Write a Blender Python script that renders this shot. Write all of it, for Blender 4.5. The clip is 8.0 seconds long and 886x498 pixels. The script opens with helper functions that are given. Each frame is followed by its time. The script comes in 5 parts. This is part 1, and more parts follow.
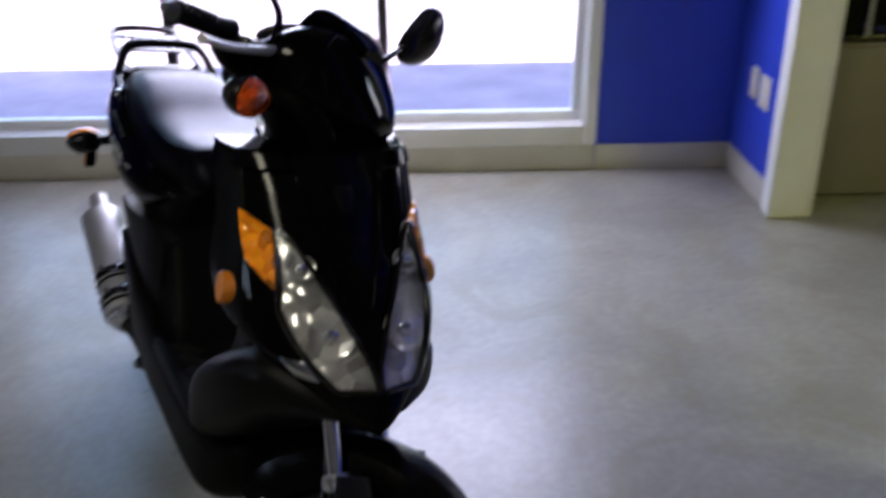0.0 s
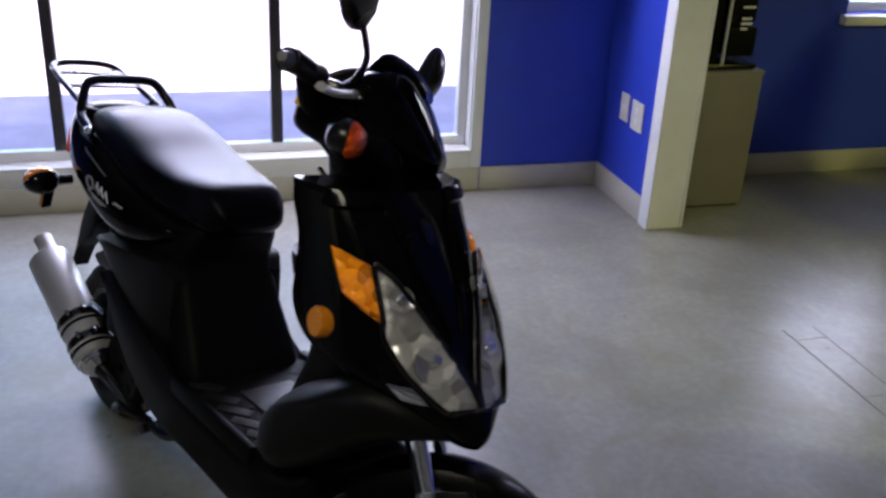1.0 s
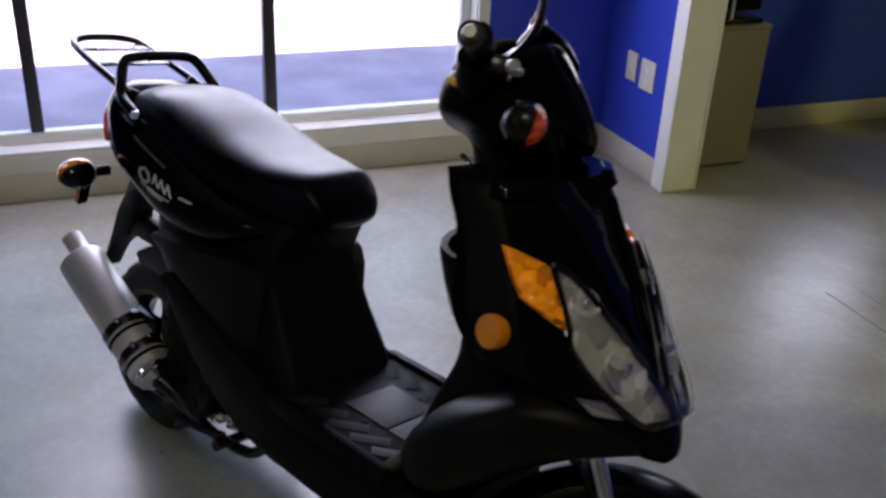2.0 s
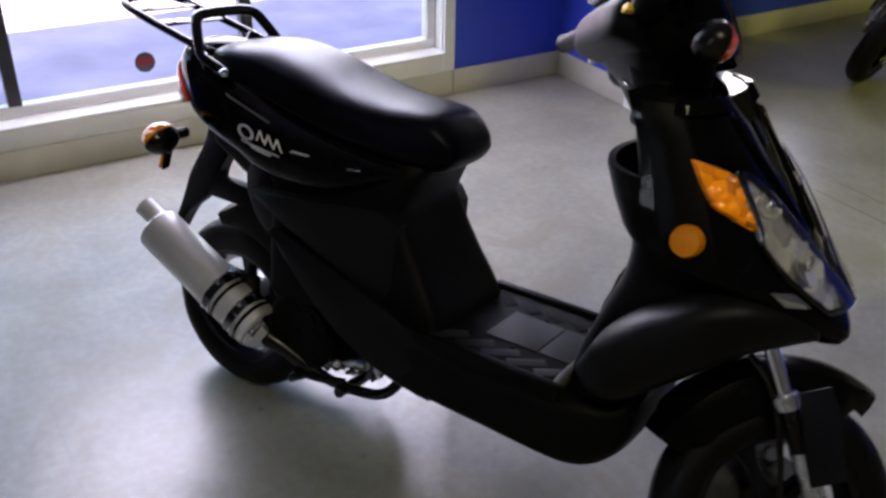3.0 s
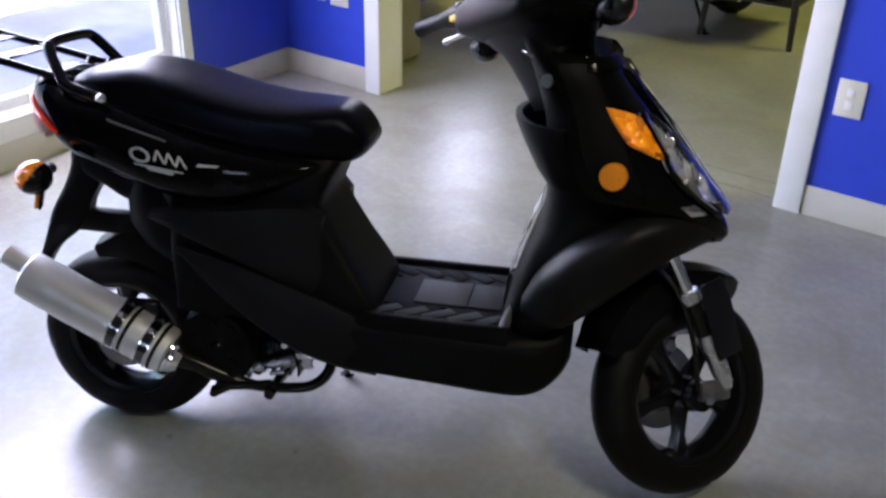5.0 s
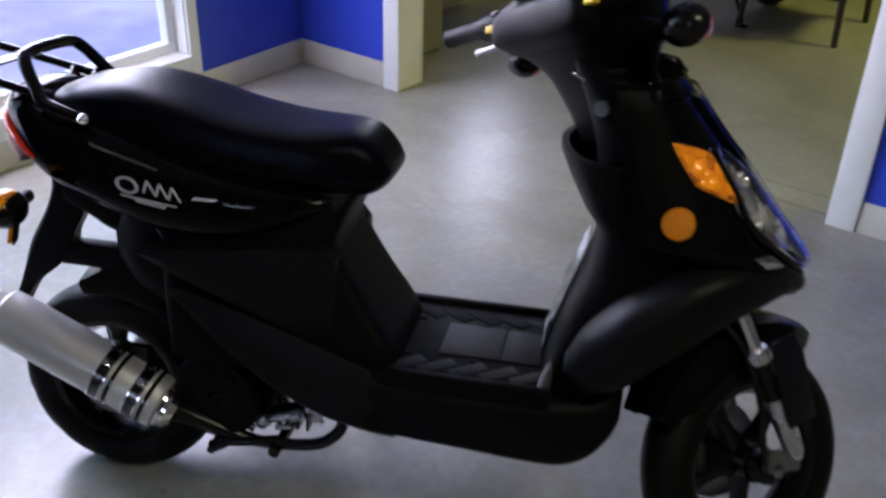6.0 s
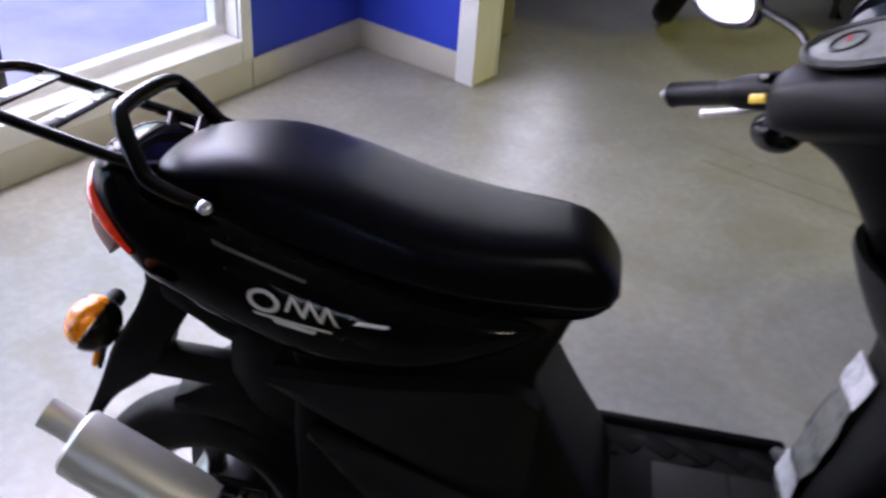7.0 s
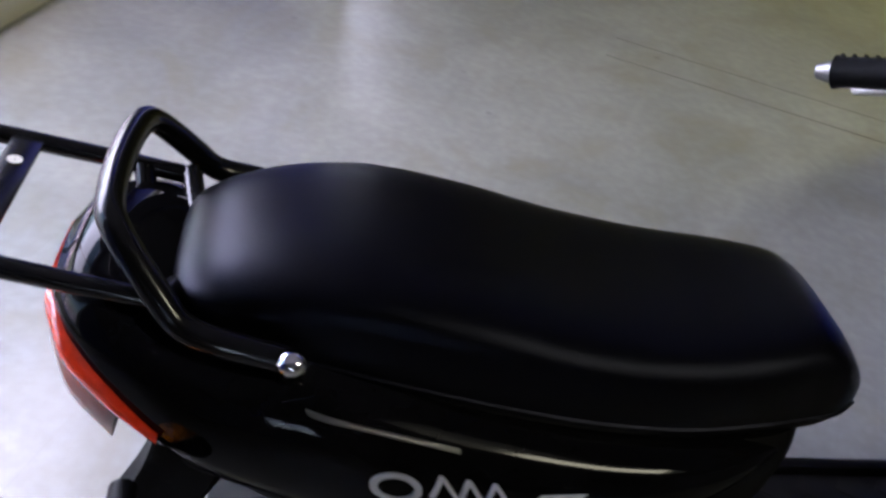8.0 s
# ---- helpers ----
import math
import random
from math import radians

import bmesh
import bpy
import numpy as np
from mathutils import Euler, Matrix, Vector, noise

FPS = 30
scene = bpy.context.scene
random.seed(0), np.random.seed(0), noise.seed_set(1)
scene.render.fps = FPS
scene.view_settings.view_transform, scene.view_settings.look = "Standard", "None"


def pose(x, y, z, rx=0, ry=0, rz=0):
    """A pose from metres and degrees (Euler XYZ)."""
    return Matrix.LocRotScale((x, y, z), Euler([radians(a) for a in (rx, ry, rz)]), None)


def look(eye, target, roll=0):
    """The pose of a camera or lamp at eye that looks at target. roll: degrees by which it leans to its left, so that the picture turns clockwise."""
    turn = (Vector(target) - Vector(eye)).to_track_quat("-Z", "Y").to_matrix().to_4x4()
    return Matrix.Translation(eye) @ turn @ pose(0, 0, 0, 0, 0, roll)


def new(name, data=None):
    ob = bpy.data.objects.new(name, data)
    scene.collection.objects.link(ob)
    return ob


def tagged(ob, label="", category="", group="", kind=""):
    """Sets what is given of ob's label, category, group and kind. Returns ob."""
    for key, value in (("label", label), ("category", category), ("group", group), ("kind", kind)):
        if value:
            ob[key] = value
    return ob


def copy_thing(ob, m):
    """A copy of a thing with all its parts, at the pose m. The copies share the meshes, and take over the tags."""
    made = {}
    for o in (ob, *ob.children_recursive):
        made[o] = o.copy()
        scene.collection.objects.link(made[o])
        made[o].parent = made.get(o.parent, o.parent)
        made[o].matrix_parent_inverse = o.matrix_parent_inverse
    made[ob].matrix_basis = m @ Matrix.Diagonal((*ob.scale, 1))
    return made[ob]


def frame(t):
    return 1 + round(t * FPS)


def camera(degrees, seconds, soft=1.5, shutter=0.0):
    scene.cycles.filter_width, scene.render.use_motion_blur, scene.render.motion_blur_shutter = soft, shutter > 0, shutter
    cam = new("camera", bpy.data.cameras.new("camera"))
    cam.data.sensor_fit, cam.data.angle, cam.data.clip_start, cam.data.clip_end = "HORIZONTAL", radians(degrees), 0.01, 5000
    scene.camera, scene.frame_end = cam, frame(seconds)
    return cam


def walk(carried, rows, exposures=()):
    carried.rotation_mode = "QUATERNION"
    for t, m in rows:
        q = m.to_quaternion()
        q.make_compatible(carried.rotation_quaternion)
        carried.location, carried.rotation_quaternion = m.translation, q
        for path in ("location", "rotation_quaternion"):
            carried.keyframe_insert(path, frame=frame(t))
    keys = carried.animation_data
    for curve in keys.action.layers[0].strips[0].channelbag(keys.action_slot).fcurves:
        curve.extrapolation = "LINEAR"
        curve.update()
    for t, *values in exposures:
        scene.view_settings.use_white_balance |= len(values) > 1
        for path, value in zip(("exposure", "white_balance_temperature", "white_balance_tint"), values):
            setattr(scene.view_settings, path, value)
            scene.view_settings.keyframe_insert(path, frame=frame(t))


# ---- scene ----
cam = camera(49.7, 8.0, soft=2.7, shutter=0.4)
PATH = [
    (0, (2.418, -0.185, 1.416), (0.766, 0.539, 0.552), -0.4),
    (0.2, (2.395, -0.303, 1.452), (0.814, 0.618, 0.646), 1.5),
    (0.4, (2.379, -0.446, 1.477), (0.848, 0.583, 0.703), 1.1),
    (0.5, (2.338, -0.502, 1.479), (0.829, 0.561, 0.71), -0.0),
    (0.6, (2.353, -0.552, 1.485), (0.858, 0.503, 0.678), 1.2),
    (1, (2.263, -0.644, 1.47), (0.827, 0.48, 0.65), 2.9),
    (1.2, (2.183, -0.661, 1.434), (0.758, 0.458, 0.586), 1.7),
    (2.3, (1.777, -0.975, 1.431), (0.586, 0.337, 0.502), 2.9),
    (2.5, (1.724, -1.091, 1.441), (0.609, 0.231, 0.438), 2.0),
    (2.7, (1.671, -1.143, 1.429), (0.593, 0.23, 0.454), 3.1),
    (3, (1.564, -1.191, 1.425), (0.511, 0.193, 0.437), 1.0),
    (3.3, (1.438, -1.174, 1.414), (0.48, 0.235, 0.366), -0.4),
    (3.5, (1.374, -1.209, 1.425), (0.457, 0.208, 0.353), 0.0),
    (3.6, (1.349, -1.199, 1.419), (0.481, 0.246, 0.343), 0.5),
    (4, (1.286, -1.284, 1.417), (0.548, 0.287, 0.423), 0.2),
    (4.2, (1.253, -1.383, 1.422), (0.683, 0.234, 0.393), 0.7),
    (4.5, (1.213, -1.504, 1.439), (0.71, 0.135, 0.409), -1.3),
    (4.7, (1.195, -1.546, 1.451), (0.737, 0.139, 0.477), -0.2),
    (5.8, (1.105, -1.413, 1.43), (0.72, 0.28, 0.437), 2.1),
    (5.9, (1.094, -1.35, 1.432), (0.663, 0.327, 0.431), 1.3),
    (6, (1.07, -1.286, 1.428), (0.637, 0.38, 0.408), 1.6),
    (6.2, (1.019, -1.182, 1.432), (0.536, 0.452, 0.385), 3.0),
    (6.5, (0.905, -1.071, 1.418), (0.384, 0.536, 0.348), 4.6),
    (6.8, (0.732, -0.959, 1.401), (0.3, 0.687, 0.35), 5.9),
    (7, (0.612, -0.895, 1.405), (0.239, 0.726, 0.294), 4.4),
    (7.5, (0.373, -0.664, 1.357), (0.181, 0.919, 0.149), 4.4),
    (7.8, (0.245, -0.527, 1.336), (0.225, 1.005, 0.05), 7.6),
    (8, (0.15, -0.474, 1.324), (0.316, 1.022, 0.008), 10.3),
]
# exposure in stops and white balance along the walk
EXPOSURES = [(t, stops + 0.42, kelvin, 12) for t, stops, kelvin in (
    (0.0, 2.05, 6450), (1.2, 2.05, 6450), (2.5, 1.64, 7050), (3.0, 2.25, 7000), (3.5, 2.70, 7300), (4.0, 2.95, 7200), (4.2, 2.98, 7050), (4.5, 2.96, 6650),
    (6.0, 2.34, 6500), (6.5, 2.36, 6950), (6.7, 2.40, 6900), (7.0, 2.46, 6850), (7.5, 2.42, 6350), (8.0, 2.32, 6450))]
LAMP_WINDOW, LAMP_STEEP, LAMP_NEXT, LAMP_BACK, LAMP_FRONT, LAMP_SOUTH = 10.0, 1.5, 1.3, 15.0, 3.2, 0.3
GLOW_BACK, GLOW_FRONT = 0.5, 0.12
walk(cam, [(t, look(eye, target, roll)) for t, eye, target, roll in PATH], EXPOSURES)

# ---- world, sun and lamps ----
ROOM = pose(-0.538, 2.40, 0, 0, 0, -21.5)          # origin in the corner, x along the partition, y through the opening
BIKE = pose(0.065, 0.010, 0, -8.7, 0, 4.55)            # scooter frame: x ahead, y to its left; it leans on its side stand


Y_SOUTH = -5.6


def at_room(x, y, z=0.0):
    return ROOM @ Vector((x, y, z))


world = bpy.data.worlds.new("sky")
scene.world = world
world.use_nodes = True
wn = world.node_tree.nodes
sky = wn.new("ShaderNodeTexSky")
sky.sky_type = "NISHITA"
sky.sun_disc = False
sky.sun_elevation = radians(52)
sky.sun_rotation = radians(160)
world.node_tree.links.new(sky.outputs[0], wn["Background"].inputs[0])
wn["Background"].inputs[1].default_value = 0.15

sun_data = bpy.data.lights.new("sun", "SUN")
sun_data.energy, sun_data.angle, sun_data.color = 5.0, radians(0.5), (1.0, 0.96, 0.9)
sun = new("sun", sun_data)
sun_way = ROOM.to_3x3() @ Vector((-0.62, -0.06, -1.05))   # from behind the shop: its shadow lies in front of the window
sun.rotation_mode = "QUATERNION"
sun.rotation_quaternion = sun_way.to_track_quat("-Z", "Y")


def area_lamp(name, place, aim, sx, sy, watts, colour, spread=180):
    data = bpy.data.lights.new(name, "AREA")
    data.spread = radians(spread)
    data.shape, data.size, data.size_y, data.energy, data.color = "RECTANGLE", sx, sy, watts, colour
    ob = new(name, data)
    m = (Vector(aim) - Vector(place)).to_track_quat("-Z", "Y").to_matrix().to_4x4()
    ob.matrix_world = Matrix.Translation(place) @ m
    return ob


# daylight of the upper shop window
area_lamp("window_light", at_room(-0.02, -1.50, 1.47), at_room(1.0, -1.50, 1.25), 1.7, 0.60, LAMP_WINDOW, (0.80, 0.755, 1.0))
# added narrow lamp, brightens the floor close to the window as steep sky light
area_lamp("window_light", at_room(-0.03, -1.55, 1.95), at_room(0.22, -1.50, 0.0), 1.8, 0.50, LAMP_STEEP, (0.84, 0.80, 1.0), 80)
area_lamp("window_light", at_room(-0.05, 1.51, 1.125), at_room(1.0, 1.51, 1.0), 0.62, 0.62, LAMP_NEXT, (0.84, 0.80, 1.0))
# unseen ceiling fittings, added to warm both rooms (their glowing panels are built below)
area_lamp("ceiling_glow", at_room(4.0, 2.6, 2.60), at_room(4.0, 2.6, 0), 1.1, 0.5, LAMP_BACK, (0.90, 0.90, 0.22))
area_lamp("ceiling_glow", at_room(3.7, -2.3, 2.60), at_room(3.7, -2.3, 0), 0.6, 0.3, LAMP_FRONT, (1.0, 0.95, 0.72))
# lamp of an added window behind the walk, which makes glints
area_lamp("window_light", at_room(3.1, Y_SOUTH + 0.02, 1.55), at_room(3.1, 0, 1.2), 0.62, 0.7, LAMP_SOUTH, (0.80, 0.82, 1.0))


# ---- materials ----
def material(name, base, rough=0.5, metal=0.0, vary=0.12, scale=14.0, bump=0.0, bump_scale=180.0, coat=0.0, spec=0.5, rough_vary=0.0, trans=0.0, ior=1.45, coords="Object"):
    """Procedural surface: base colour broken up by coarse and fine noise, roughness wear and fine relief."""
    mat = bpy.data.materials.new(name)
    mat.use_nodes = True
    nt = mat.node_tree
    b = nt.nodes["Principled BSDF"]
    b.inputs["Metallic"].default_value = metal
    b.inputs["Specular IOR Level"].default_value = spec
    b.inputs["Coat Weight"].default_value = coat
    b.inputs["Coat Roughness"].default_value = 0.06
    b.inputs["Transmission Weight"].default_value = trans
    b.inputs["IOR"].default_value = ior
    tc = nt.nodes.new("ShaderNodeTexCoord")
    n1 = nt.nodes.new("ShaderNodeTexNoise")
    n1.inputs["Scale"].default_value, n1.inputs["Detail"].default_value = scale, 6
    n2 = nt.nodes.new("ShaderNodeTexNoise")
    n2.inputs["Scale"].default_value, n2.inputs["Detail"].default_value = scale * 0.13, 4
    add = nt.nodes.new("ShaderNodeMath")
    add.operation = "ADD"
    for n in (n1, n2):
        nt.links.new(tc.outputs[coords], n.inputs["Vector"])
    nt.links.new(n1.outputs[0], add.inputs[0])
    nt.links.new(n2.outputs[0], add.inputs[1])
    ramp = nt.nodes.new("ShaderNodeMapRange")
    ramp.inputs[1].default_value, ramp.inputs[2].default_value = 0.6, 1.4
    ramp.inputs[3].default_value, ramp.inputs[4].default_value = 1 - vary, 1 + vary
    nt.links.new(add.outputs[0], ramp.inputs[0])
    mul = nt.nodes.new("ShaderNodeVectorMath")
    mul.operation = "SCALE"
    mul.inputs[0].default_value = base
    nt.links.new(ramp.outputs[0], mul.inputs["Scale"])
    nt.links.new(mul.outputs[0], b.inputs["Base Color"])
    rr = nt.nodes.new("ShaderNodeMapRange")
    rr.inputs[1].default_value, rr.inputs[2].default_value = 0.2, 0.8
    rr.inputs[3].default_value, rr.inputs[4].default_value = max(0.02, rough - rough_vary), min(1, rough + rough_vary)
    nt.links.new(n2.outputs[0], rr.inputs[0])
    rr.interpolation_type = ramp.interpolation_type = "SMOOTHSTEP"
    nt.links.new(rr.outputs[0], b.inputs["Roughness"])
    if bump:
        n3 = nt.nodes.new("ShaderNodeTexNoise")
        n3.inputs["Scale"].default_value, n3.inputs["Detail"].default_value = bump_scale, 3
        nt.links.new(tc.outputs[coords], n3.inputs["Vector"])
        bp = nt.nodes.new("ShaderNodeBump")
        bp.inputs["Strength"].default_value, bp.inputs["Distance"].default_value = bump, 0.002
        nt.links.new(n3.outputs[0], bp.inputs["Height"])
        nt.links.new(bp.outputs[0], b.inputs["Normal"])
    return mat


def cellular(name, base, rough, metal, scale, low, high, relief):
    """Moulded lamp optics: irregular domed cells, dark and bright glints put into the colour."""
    mat = material(name, base, rough, metal=metal, vary=0.15, scale=scale * 0.6, coat=0.5)
    nt = mat.node_tree
    b = nt.nodes["Principled BSDF"]
    tc = nt.nodes.new("ShaderNodeTexCoord")
    vor = nt.nodes.new("ShaderNodeTexVoronoi")
    vor.inputs["Scale"].default_value = scale
    nt.links.new(tc.outputs["Object"], vor.inputs["Vector"])
    mr = nt.nodes.new("ShaderNodeMapRange")
    mr.inputs[3].default_value, mr.inputs[4].default_value = low, high
    nt.links.new(vor.outputs["Color"], mr.inputs[0])
    sc = nt.nodes.new("ShaderNodeVectorMath")
    sc.operation = "SCALE"
    nt.links.new(b.inputs["Base Color"].links[0].from_socket, sc.inputs[0])
    nt.links.new(mr.outputs[0], sc.inputs["Scale"])
    nt.links.new(sc.outputs[0], b.inputs["Base Color"])
    bp = nt.nodes.new("ShaderNodeBump")
    bp.inputs["Strength"].default_value, bp.inputs["Distance"].default_value = relief, 0.01
    bp.invert = True
    nt.links.new(vor.outputs["Distance"], bp.inputs["Height"])
    nt.links.new(bp.outputs[0], b.inputs["Normal"])
    return mat


GLOSS = material("gloss_black_paint", (0.0025, 0.0025, 0.0028), 0.07, vary=0.3, spec=0.11, rough_vary=0.04, scale=30)
GUARD = material("polished_black_plastic", (0.0025, 0.0025, 0.0028), 0.22, vary=0.3, spec=0.12, rough_vary=0.05, scale=30)
MATTE = material("matte_black_plastic", (0.0028, 0.0028, 0.0030), 0.46, spec=0.10, vary=0.25, bump=0.25, bump_scale=420, rough_vary=0.08)
WING = material("charcoal_plastic", (0.0055, 0.0055, 0.0062), 0.42, spec=0.14, vary=0.2, bump=0.25, bump_scale=420, rough_vary=0.08)
VINYL = material("seat_vinyl", (0.0014, 0.0014, 0.0018), 0.34, spec=0.15, vary=0.2, bump=0.2, bump_scale=620, rough_vary=0.03)
# bluish specular tint stands in for the window's lavender sheen
VINYL.node_tree.nodes["Principled BSDF"].inputs["Specular Tint"].default_value = (0.66, 0.70, 1.0, 1.0)
RUBBER = material("tyre_rubber", (0.0035, 0.0035, 0.0038), 0.5, spec=0.16, vary=0.3, bump=0.4, bump_scale=160)
MATRUB = material("ribbed_rubber", (0.0045, 0.0045, 0.0044), 0.55, spec=0.12, vary=0.3, bump=0.4, bump_scale=300)
TREAD = material("grey_tread_rubber", (0.0125, 0.0125, 0.0115), 0.5, spec=0.2, vary=0.3, bump=0.4, bump_scale=300)
GRILL = material("grey_rubber", (0.018, 0.018, 0.017), 0.5, vary=0.2, bump=0.4, bump_scale=260)
ALLOY = material("brushed_aluminium", (0.62, 0.62, 0.60), 0.46, metal=0.65, vary=0.08, bump=0.12, bump_scale=90, rough_vary=0.06)
CASE = material("cast_aluminium", (0.20, 0.20, 0.20), 0.38, metal=0.9, vary=0.2, bump=0.4, bump_scale=120)
CHROME = material("chrome", (0.78, 0.78, 0.80), 0.09, metal=1.0, vary=0.04, rough_vary=0.04)
BLACKMETAL = material("black_enamelled_steel", (0.004, 0.004, 0.004), 0.24, vary=0.25, spec=0.4, rough_vary=0.08)
RIM = material("black_alloy", (0.004, 0.004, 0.006), 0.25, vary=0.2, spec=0.4)
CASTING = material("bright_cast_alloy", (0.62, 0.63, 0.68), 0.26, metal=0.85, vary=0.25, scale=60, bump=0.35, bump_scale=140, rough_vary=0.08)
STRAP = material("dark_polished_steel", (0.09, 0.09, 0.095), 0.20, metal=1.0, vary=0.2, rough_vary=0.05)
SLATE = material("slate_satin_plastic", (0.006, 0.006, 0.010), 0.30, spec=0.25, vary=0.2, bump=0.15, bump_scale=420)
DISC = material("brake_steel", (0.42, 0.43, 0.46), 0.3, metal=1.0, vary=0.15)
AMBER = cellular("amber_lens", (0.95, 0.28, 0.004), 0.12, 0.0, 58, 0.22, 1.9, 0.8)
SIGNAL = cellular("orange_red_lens", (0.70, 0.085, 0.008), 0.12, 0.0, 62, 0.4, 1.5, 0.6)
REFLECTOR = material("amber_reflector", (0.72, 0.23, 0.004), 0.24, vary=0.12, scale=220, bump=0.6, bump_scale=700)
RED = material("red_lens", (0.80, 0.045, 0.010), 0.14, vary=0.3, scale=90, bump=0.15, bump_scale=220, coat=1.0)
CLEAR = material("clear_lens", (0.95, 0.95, 0.97), 0.03, trans=1.0, vary=0.01, ior=1.22)
FACET = cellular("faceted_reflector", (0.46, 0.46, 0.45), 0.16, 0.5, 34, 0.35, 1.35, 0.6)
STRIP = material("grey_rubber_strip", (0.045, 0.045, 0.043), 0.5, vary=0.2)
FILM = material("grey_packing_film", (0.085, 0.088, 0.080), 0.22, spec=0.6, vary=0.35, scale=50, bump=0.4, bump_scale=60)
TAPE = material("clear_tape", (0.42, 0.42, 0.43), 0.12, spec=0.8, vary=0.3, scale=70, bump=0.5, bump_scale=70)
MIRROR = material("mirror_glass", (0.9, 0.9, 0.92), 0.02, metal=1.0, vary=0.01)
DIAL = material("dial_face", (0.20, 0.205, 0.20), 0.35, vary=0.3, scale=60)
NEEDLE = material("red_needle", (0.6, 0.03, 0.03), 0.4)
YELLOW = material("yellow_switch", (0.8, 0.5, 0.03), 0.4)
REDSW = material("red_switch", (0.55, 0.03, 0.03), 0.4)
BADGE = material("silver_badge", (0.62, 0.62, 0.64), 0.35, vary=0.1, metal=0.3)
LINE = material("silver_line", (0.16, 0.16, 0.15), 0.3, metal=0.6)
BLUEWALL = material("blue_wall_paint", (0.028, 0.060, 0.52), 0.42, vary=0.06, scale=9, bump=0.25, bump_scale=90, rough_vary=0.06)
WHITE = material("white_gloss_paint", (0.78, 0.78, 0.76), 0.38, vary=0.05, scale=8, bump=0.15, bump_scale=60, rough_vary=0.08)
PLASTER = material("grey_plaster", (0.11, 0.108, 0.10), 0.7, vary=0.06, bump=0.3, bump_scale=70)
BASEB = material("beige_cove_base", (0.50, 0.48, 0.41), 0.42, vary=0.10, scale=6, rough_vary=0.1)
# unseen ceiling kept dark so black surfaces reflect less
CEIL = material("ceiling_board", (0.19, 0.19, 0.186), 0.85, vary=0.06, bump=0.5, bump_scale=140)
JOINT = material("dark_joint", (0.120, 0.110, 0.095), 0.8, vary=0.3)
PLATE = material("ivory_plastic", (0.70, 0.68, 0.58), 0.35, vary=0.04)
WINFRAME = material("dark_bronze_frame", (0.03, 0.028, 0.03), 0.4, vary=0.2)
CABGREY = material("taupe_laminate", (0.20, 0.18, 0.16), 0.45, vary=0.08, scale=5, rough_vary=0.08)
DARKWOOD = material("black_stained_wood", (0.012, 0.010, 0.009), 0.35, vary=0.3)
CLOTH = material("dark_grey_cloth", (0.075, 0.075, 0.085), 0.9, vary=0.3, bump=0.6, bump_scale=220)
ASPHALT = material("pale_concrete", (0.36, 0.29, 0.37), 0.85, vary=0.25, scale=3.0, bump=0.6, bump_scale=60)
GLASS = material("window_glass", (1, 1, 1), 0.0, trans=1.0, vary=0.0, ior=1.05)


def glow(name, colour, strength):
    mat = bpy.data.materials.new(name)
    mat.use_nodes = True
    nt = mat.node_tree
    e = nt.nodes.new("ShaderNodeEmission")
    e.inputs[0].default_value, e.inputs[1].default_value = (*colour, 1), strength
    nt.links.new(e.outputs[0], nt.nodes["Material Output"].inputs[0])
    return mat


